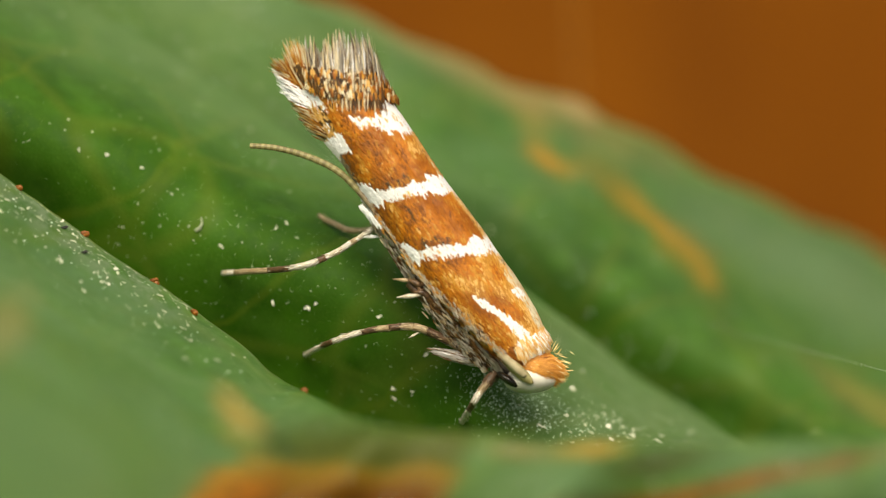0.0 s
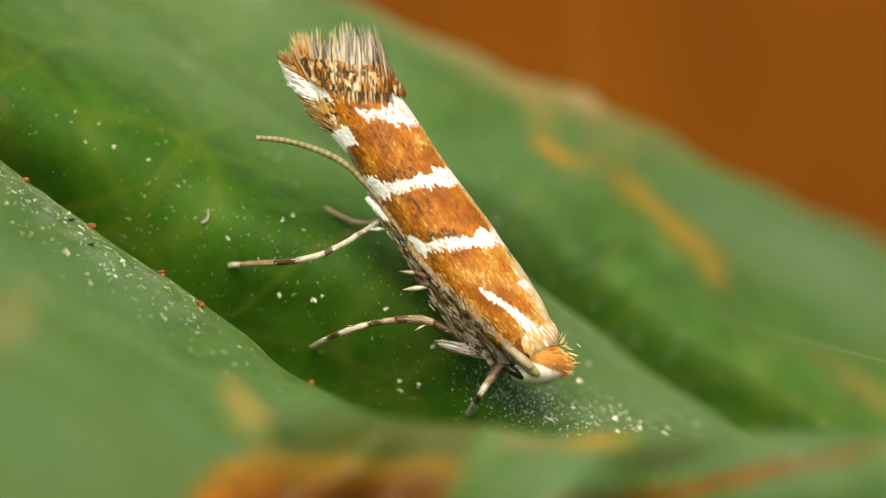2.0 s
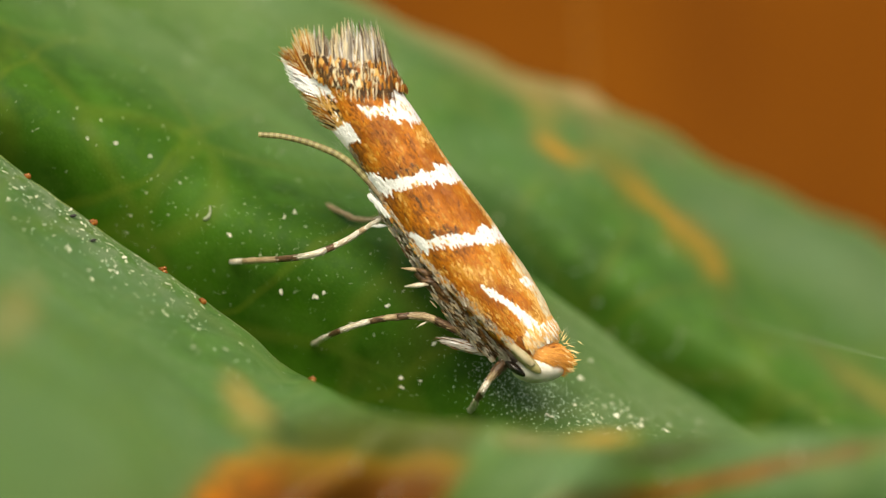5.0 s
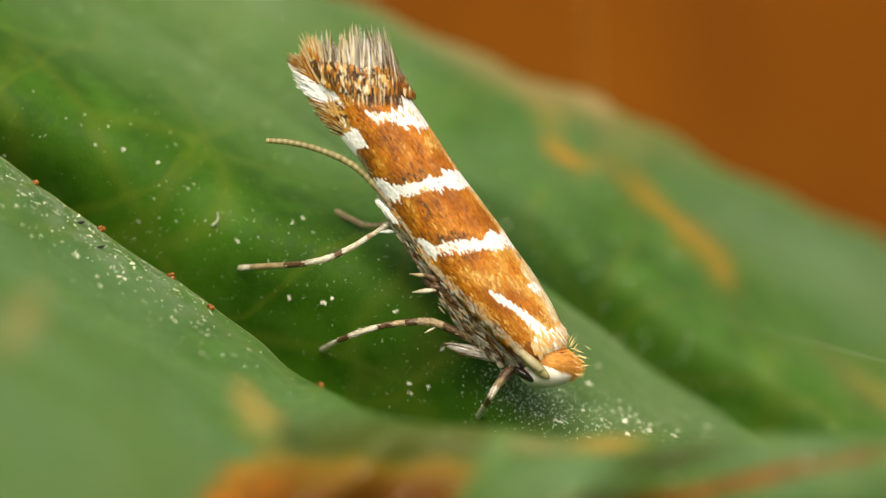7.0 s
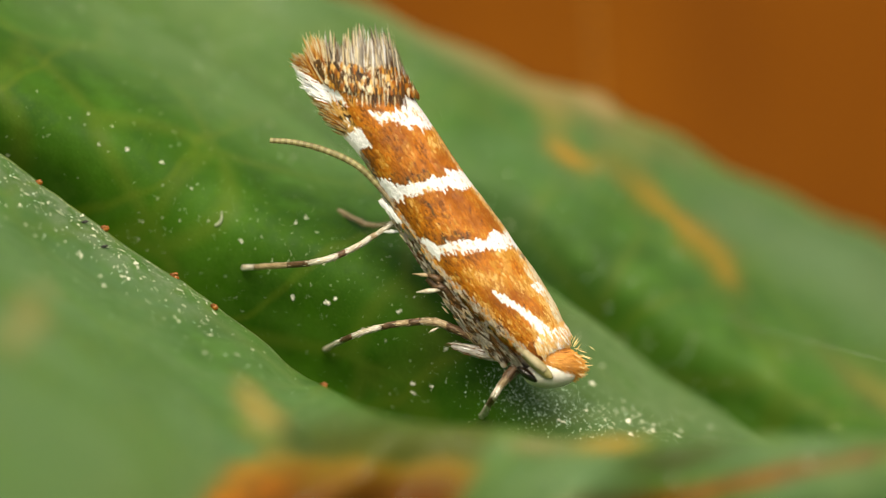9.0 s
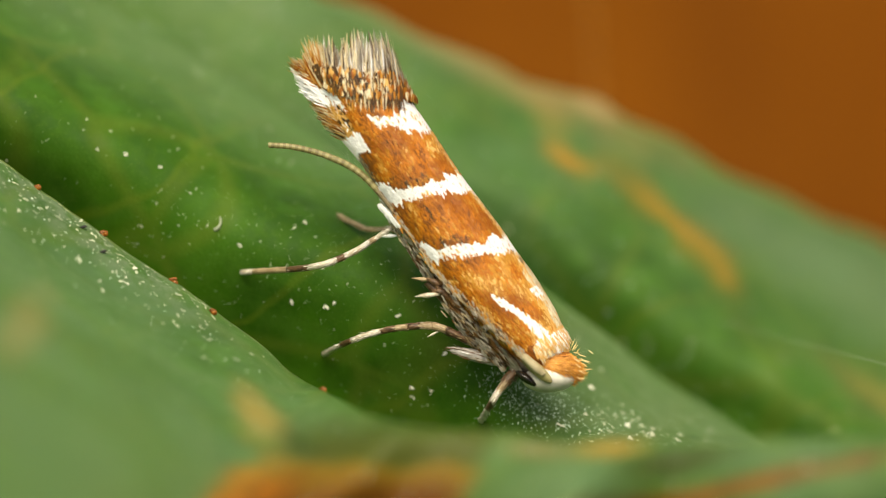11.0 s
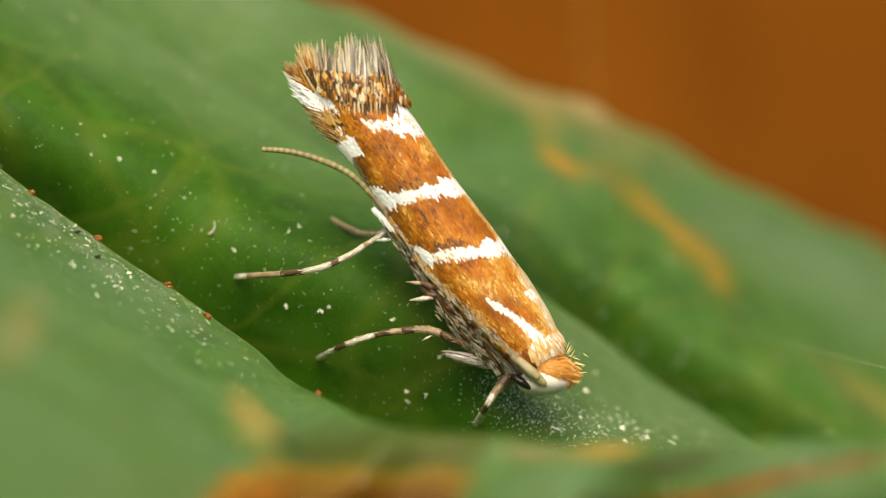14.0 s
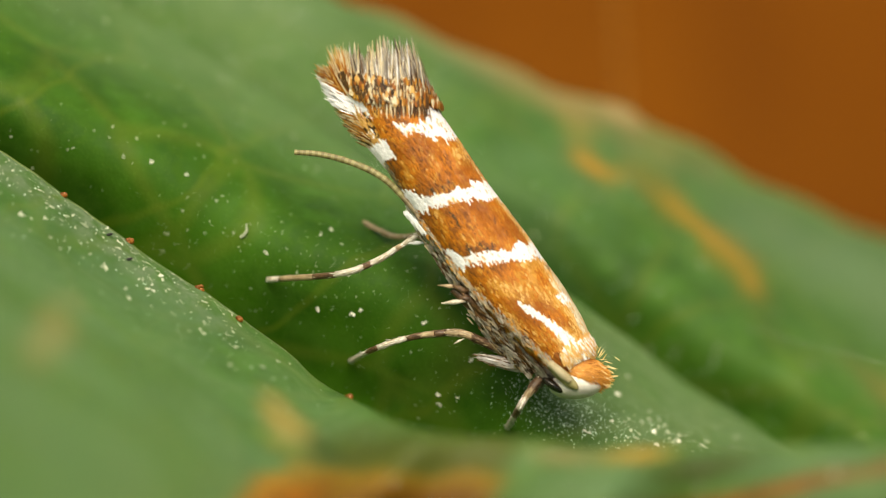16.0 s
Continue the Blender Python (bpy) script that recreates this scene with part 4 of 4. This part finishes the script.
        clad[key].append(scale_shape(at, (-1, 0.24 + rng.gauss(0, 0.05), 0), (0, 0.2 * g, -1), rng.uniform(0.06, 0.10), rng.uniform(0.007, 0.013), 0.01, 0, 0.5))
    for key, heap in clad.items():
        part(key + "_hip_cover", join(heap), SCALE_MATS[key], hip, kind="stuff")
    part("coxa", ellipsoid(np.array((0.188, -0.964, -0.26)), np.array([0.30, -0.30, 0.0]), np.array([0.045, 0.05, 0]), np.array([0, 0, 0.07]), 26, 12, 0.1, 8), GREY, moth, "slanting grey hip segment")


build_moth()


# ---- specks, glands, hair and silk on the leaf ----
def grain(at, n, size, squash=0.6, flat=1.0):
    n = np.array(n)
    s = np.cross(n, (0.3, 0.8, 0.2))
    s /= np.linalg.norm(s)
    r = np.cross(n, s)
    g = rng.uniform(0, 6.3)
    s, r = s * math.cos(g) + r * math.sin(g), r * math.cos(g) - s * math.sin(g)
    return ellipsoid(np.array(at) + n * size * 0.25, s * size * flat, r * size, n * size * squash, 6, 4, 0.6, rng.uniform(0, 99))


def build_specks():
    heap = []
    for k in range(900):
        a = rng.uniform(-7.5, 6.5)
        kind = rng.random()
        if kind < 0.30:                                  # along the near fold
            b, a = 3.02 - abs(rng.gauss(0, 0.30)), rng.uniform(-6.5, -0.9)
        elif kind < 0.86:                                # the floor of the fold
            b = rng.uniform(4.3, 6.4)
        elif kind < 0.95:
            b = rng.uniform(6.0, 9.5)
        else:
            b = rng.uniform(2.0, 11.0)
        at, n = on_leaf(a, b)
        heap.append(grain(at, n, 0.0026 + 0.010 * rng.random() ** 3.4, 0.4, rng.uniform(1.0, 2.2)))
    for k in range(800):                                 # the finest grains, on the floor of the fold
        at, n = on_leaf(rng.uniform(-3.2, 2.5), rng.uniform(4.2, 6.6))
        heap.append(grain(at, n, 0.0025 + 0.004 * rng.random() ** 2, 0.4, rng.uniform(1.0, 2.0)))
    for k in range(170):                                 # flecks crowding the near fold
        at, n = on_leaf(rng.uniform(-6.2, -1.8), 3.0 - abs(rng.gauss(0, 0.26)))
        heap.append(grain(at, n, 0.004 + 0.011 * rng.random() ** 2, 0.4, rng.uniform(1.6, 4.2)))
    for k in range(60):                                  # coarse grains before the head
        a = rng.uniform(2.1, 3.5)
        at, n = on_leaf(a, 5.62 + 0.45 * (a - 1.3) + rng.gauss(0, 0.18))
        heap.append(grain(at, n, 0.007 + 0.016 * rng.random() ** 2, 0.8, rng.uniform(1.0, 2.0)))
    for k in range(140):                                 # broad pale specks over the near half
        at, n = on_leaf(rng.uniform(-7.5, -1.5), rng.uniform(2.2, 2.95))
        heap.append(grain(at, n, 0.004 + 0.008 * rng.random() ** 2, 0.35, rng.uniform(1.0, 4.0)))
    for k in range(34):                                  # clumps on the near half
        at, n = on_leaf(rng.uniform(-5.5, -1.2), rng.uniform(2.15, 2.75))
        heap.append(grain(at, n, rng.uniform(0.010, 0.022), 0.4, rng.uniform(1.0, 2.6)))
    for k in range(170):                                 # coarser grains on the far half
        at, n = on_leaf(rng.uniform(-7, 5), rng.uniform(6.2, 10.2))
        heap.append(grain(at, n, 0.008 + 0.018 * rng.random() ** 2, 0.4, rng.uniform(1.0, 1.6)))
    single("pollen_grains", join(heap), POLLEN, "pale pollen grains scattered over the leaf", "pollen", kind="stuff", smooth=False)


def build_dust():
    """The glittering strip before the head: dust, its glints put into pale grains."""
    heap = []
    for k in range(1500):
        a = rng.uniform(1.0, 3.6) if k % 2 else rng.gauss(1.6, 0.38)
        b = 5.46 + 0.45 * (a - 1.3) + rng.gauss(0, 0.24)
        at, n = on_leaf(a, b)
        heap.append(grain(at, n, 0.0024 + 0.0060 * rng.random() ** 2.5, 0.6, rng.uniform(1.0, 1.8)))
    for k in range(1000):                                # thinly over both halves of the blade
        at, n = on_leaf(rng.uniform(-9, 4.5), rng.uniform(6.2, 10.2) if k % 5 < 3 else rng.uniform(1.6, 2.9))
        heap.append(grain(at, n, 0.005 + 0.009 * rng.random() ** 2, 0.3, rng.uniform(1.0, 1.6)))
    single("fine_dust", join(heap), DUST, "fine pale dust lying on the leaf, its glints as bright grains", "dust", kind="stuff", smooth=False)


def build_flakes():
    spots = [(-3.624, 1.024), (-3.224, 0.873), (1.776, -1.885), (1.818, -2.061), (2.297, -2.091), (-0.527, -1.497), (-0.533, -1.570), (-0.297, -1.521), (-4.085, 0.267), (-3.976, 0.176), (-3.600, -0.358),
             (-3.509, -0.236), (-1.691, 0.279), (-1.782, 0.200), (-1.358, -0.600), (-1.806, -0.600), (1.067, -1.933), (-0.176, -1.133), (-1.479, -0.648), (-0.691, -0.709), (1.339, -1.782), (2.036, -2.024), (1.370, -1.509), (-2.376, 0.006)]
    for k, (u, v) in enumerate(spots):
        near = v < -1.975 / 0.832 - 0.555 / 0.832 * u and u < -1.2
        q = leaf_behind(u, v, 1.0 if near else 4.0, 3.0 if near else 8.0)
        n = np.array([0.2, 0.3, -0.93])
        clump = [grain(q + np.array([rng.gauss(0, 0.014), rng.gauss(0, 0.014), 0]), n, (1.0 if u > 0.5 else 0.72) * rng.uniform(0.008, 0.019), 0.5, rng.uniform(1.0, 2.4)) for i in range(5)]
        single("pale_flake", join(clump), FLAKE, "pale yellowish flake lying on the leaf", "flake", "flakes on the leaf", smooth=False)


def build_glands():
    for u, v in ((-4.497, 0.673), (-3.782, 0.230), (-3.079, -0.321), (-2.661, -0.703), (-1.448, -1.509)):
        q = leaf_behind(u, v, 2.7, 3.2)
        lumps = [ellipsoid(q + np.array([rng.gauss(0.005, 0.017), 0.022 + rng.gauss(0, 0.014), -0.015]), (rng.uniform(0.024, 0.038), 0, 0), (0, rng.uniform(0.02, 0.034), 0), (0, 0, 0.02), 14, 10, 0.5, 3 * k) for k in range(3)]
        single("leaf_gland", join(lumps), RED, "rust-red gland on the leaf fold", "gland", "glands along the fold")
    for u, v in ((-3.842, -0.042), (-4.085, 0.230)):
        q = leaf_behind(u, v, 1.5, 3.0)
        single("frass_speck", ellipsoid(q + np.array([0, 0.01, -0.02]), (0.045, 0.012, 0), (-0.006, 0.015, 0), (0, 0, 0.015), 12, 8, 0.6, 4), BLACK, "tiny black frass speck on the leaf", "frass")
    q = leaf_behind(-2.630, 0.273, 4.0, 7.0)
    hair = spline([q + np.array(p) for p in ((-0.03, -0.05, -0.01), (0.01, -0.02, -0.03), (0.035, 0.03, -0.04), (0.03, 0.10, -0.05))], 16)
    single("plant_hair", tube(hair, [0.018, 0.014, 0.006], 7), POLLEN, "curled pale plant hair on the leaf", "hair")


def build_silk():
    a = leaf_behind(2.66, -0.80, 8.6, 10.2)
    path = [a + (np.array((6.764, -1.824, -3.9)) - a) * f for f in np.linspace(0, 1, 30)]
    single("spider_silk", tube(path, [0.0015, 0.0015], 6), SILK, "single taut strand of spider silk over the leaf", "silk")


def build_stalk():
    path = spline([(2.15, -8.1, 11.5), (1.90, -3.0, 11.5), (1.66, 1.0, 11.5), (1.46, 4.5, 11.5), (1.30, 8.5, 11.8)], 40)
    single("dry_stalk", tube(path, [0.06, 0.05, 0.04], 10), STRAW, "thin dry brown stalk standing behind the leaf", "stalk")


build_stalk()
build_specks()
build_dust()
build_flakes()
build_glands()
build_silk()
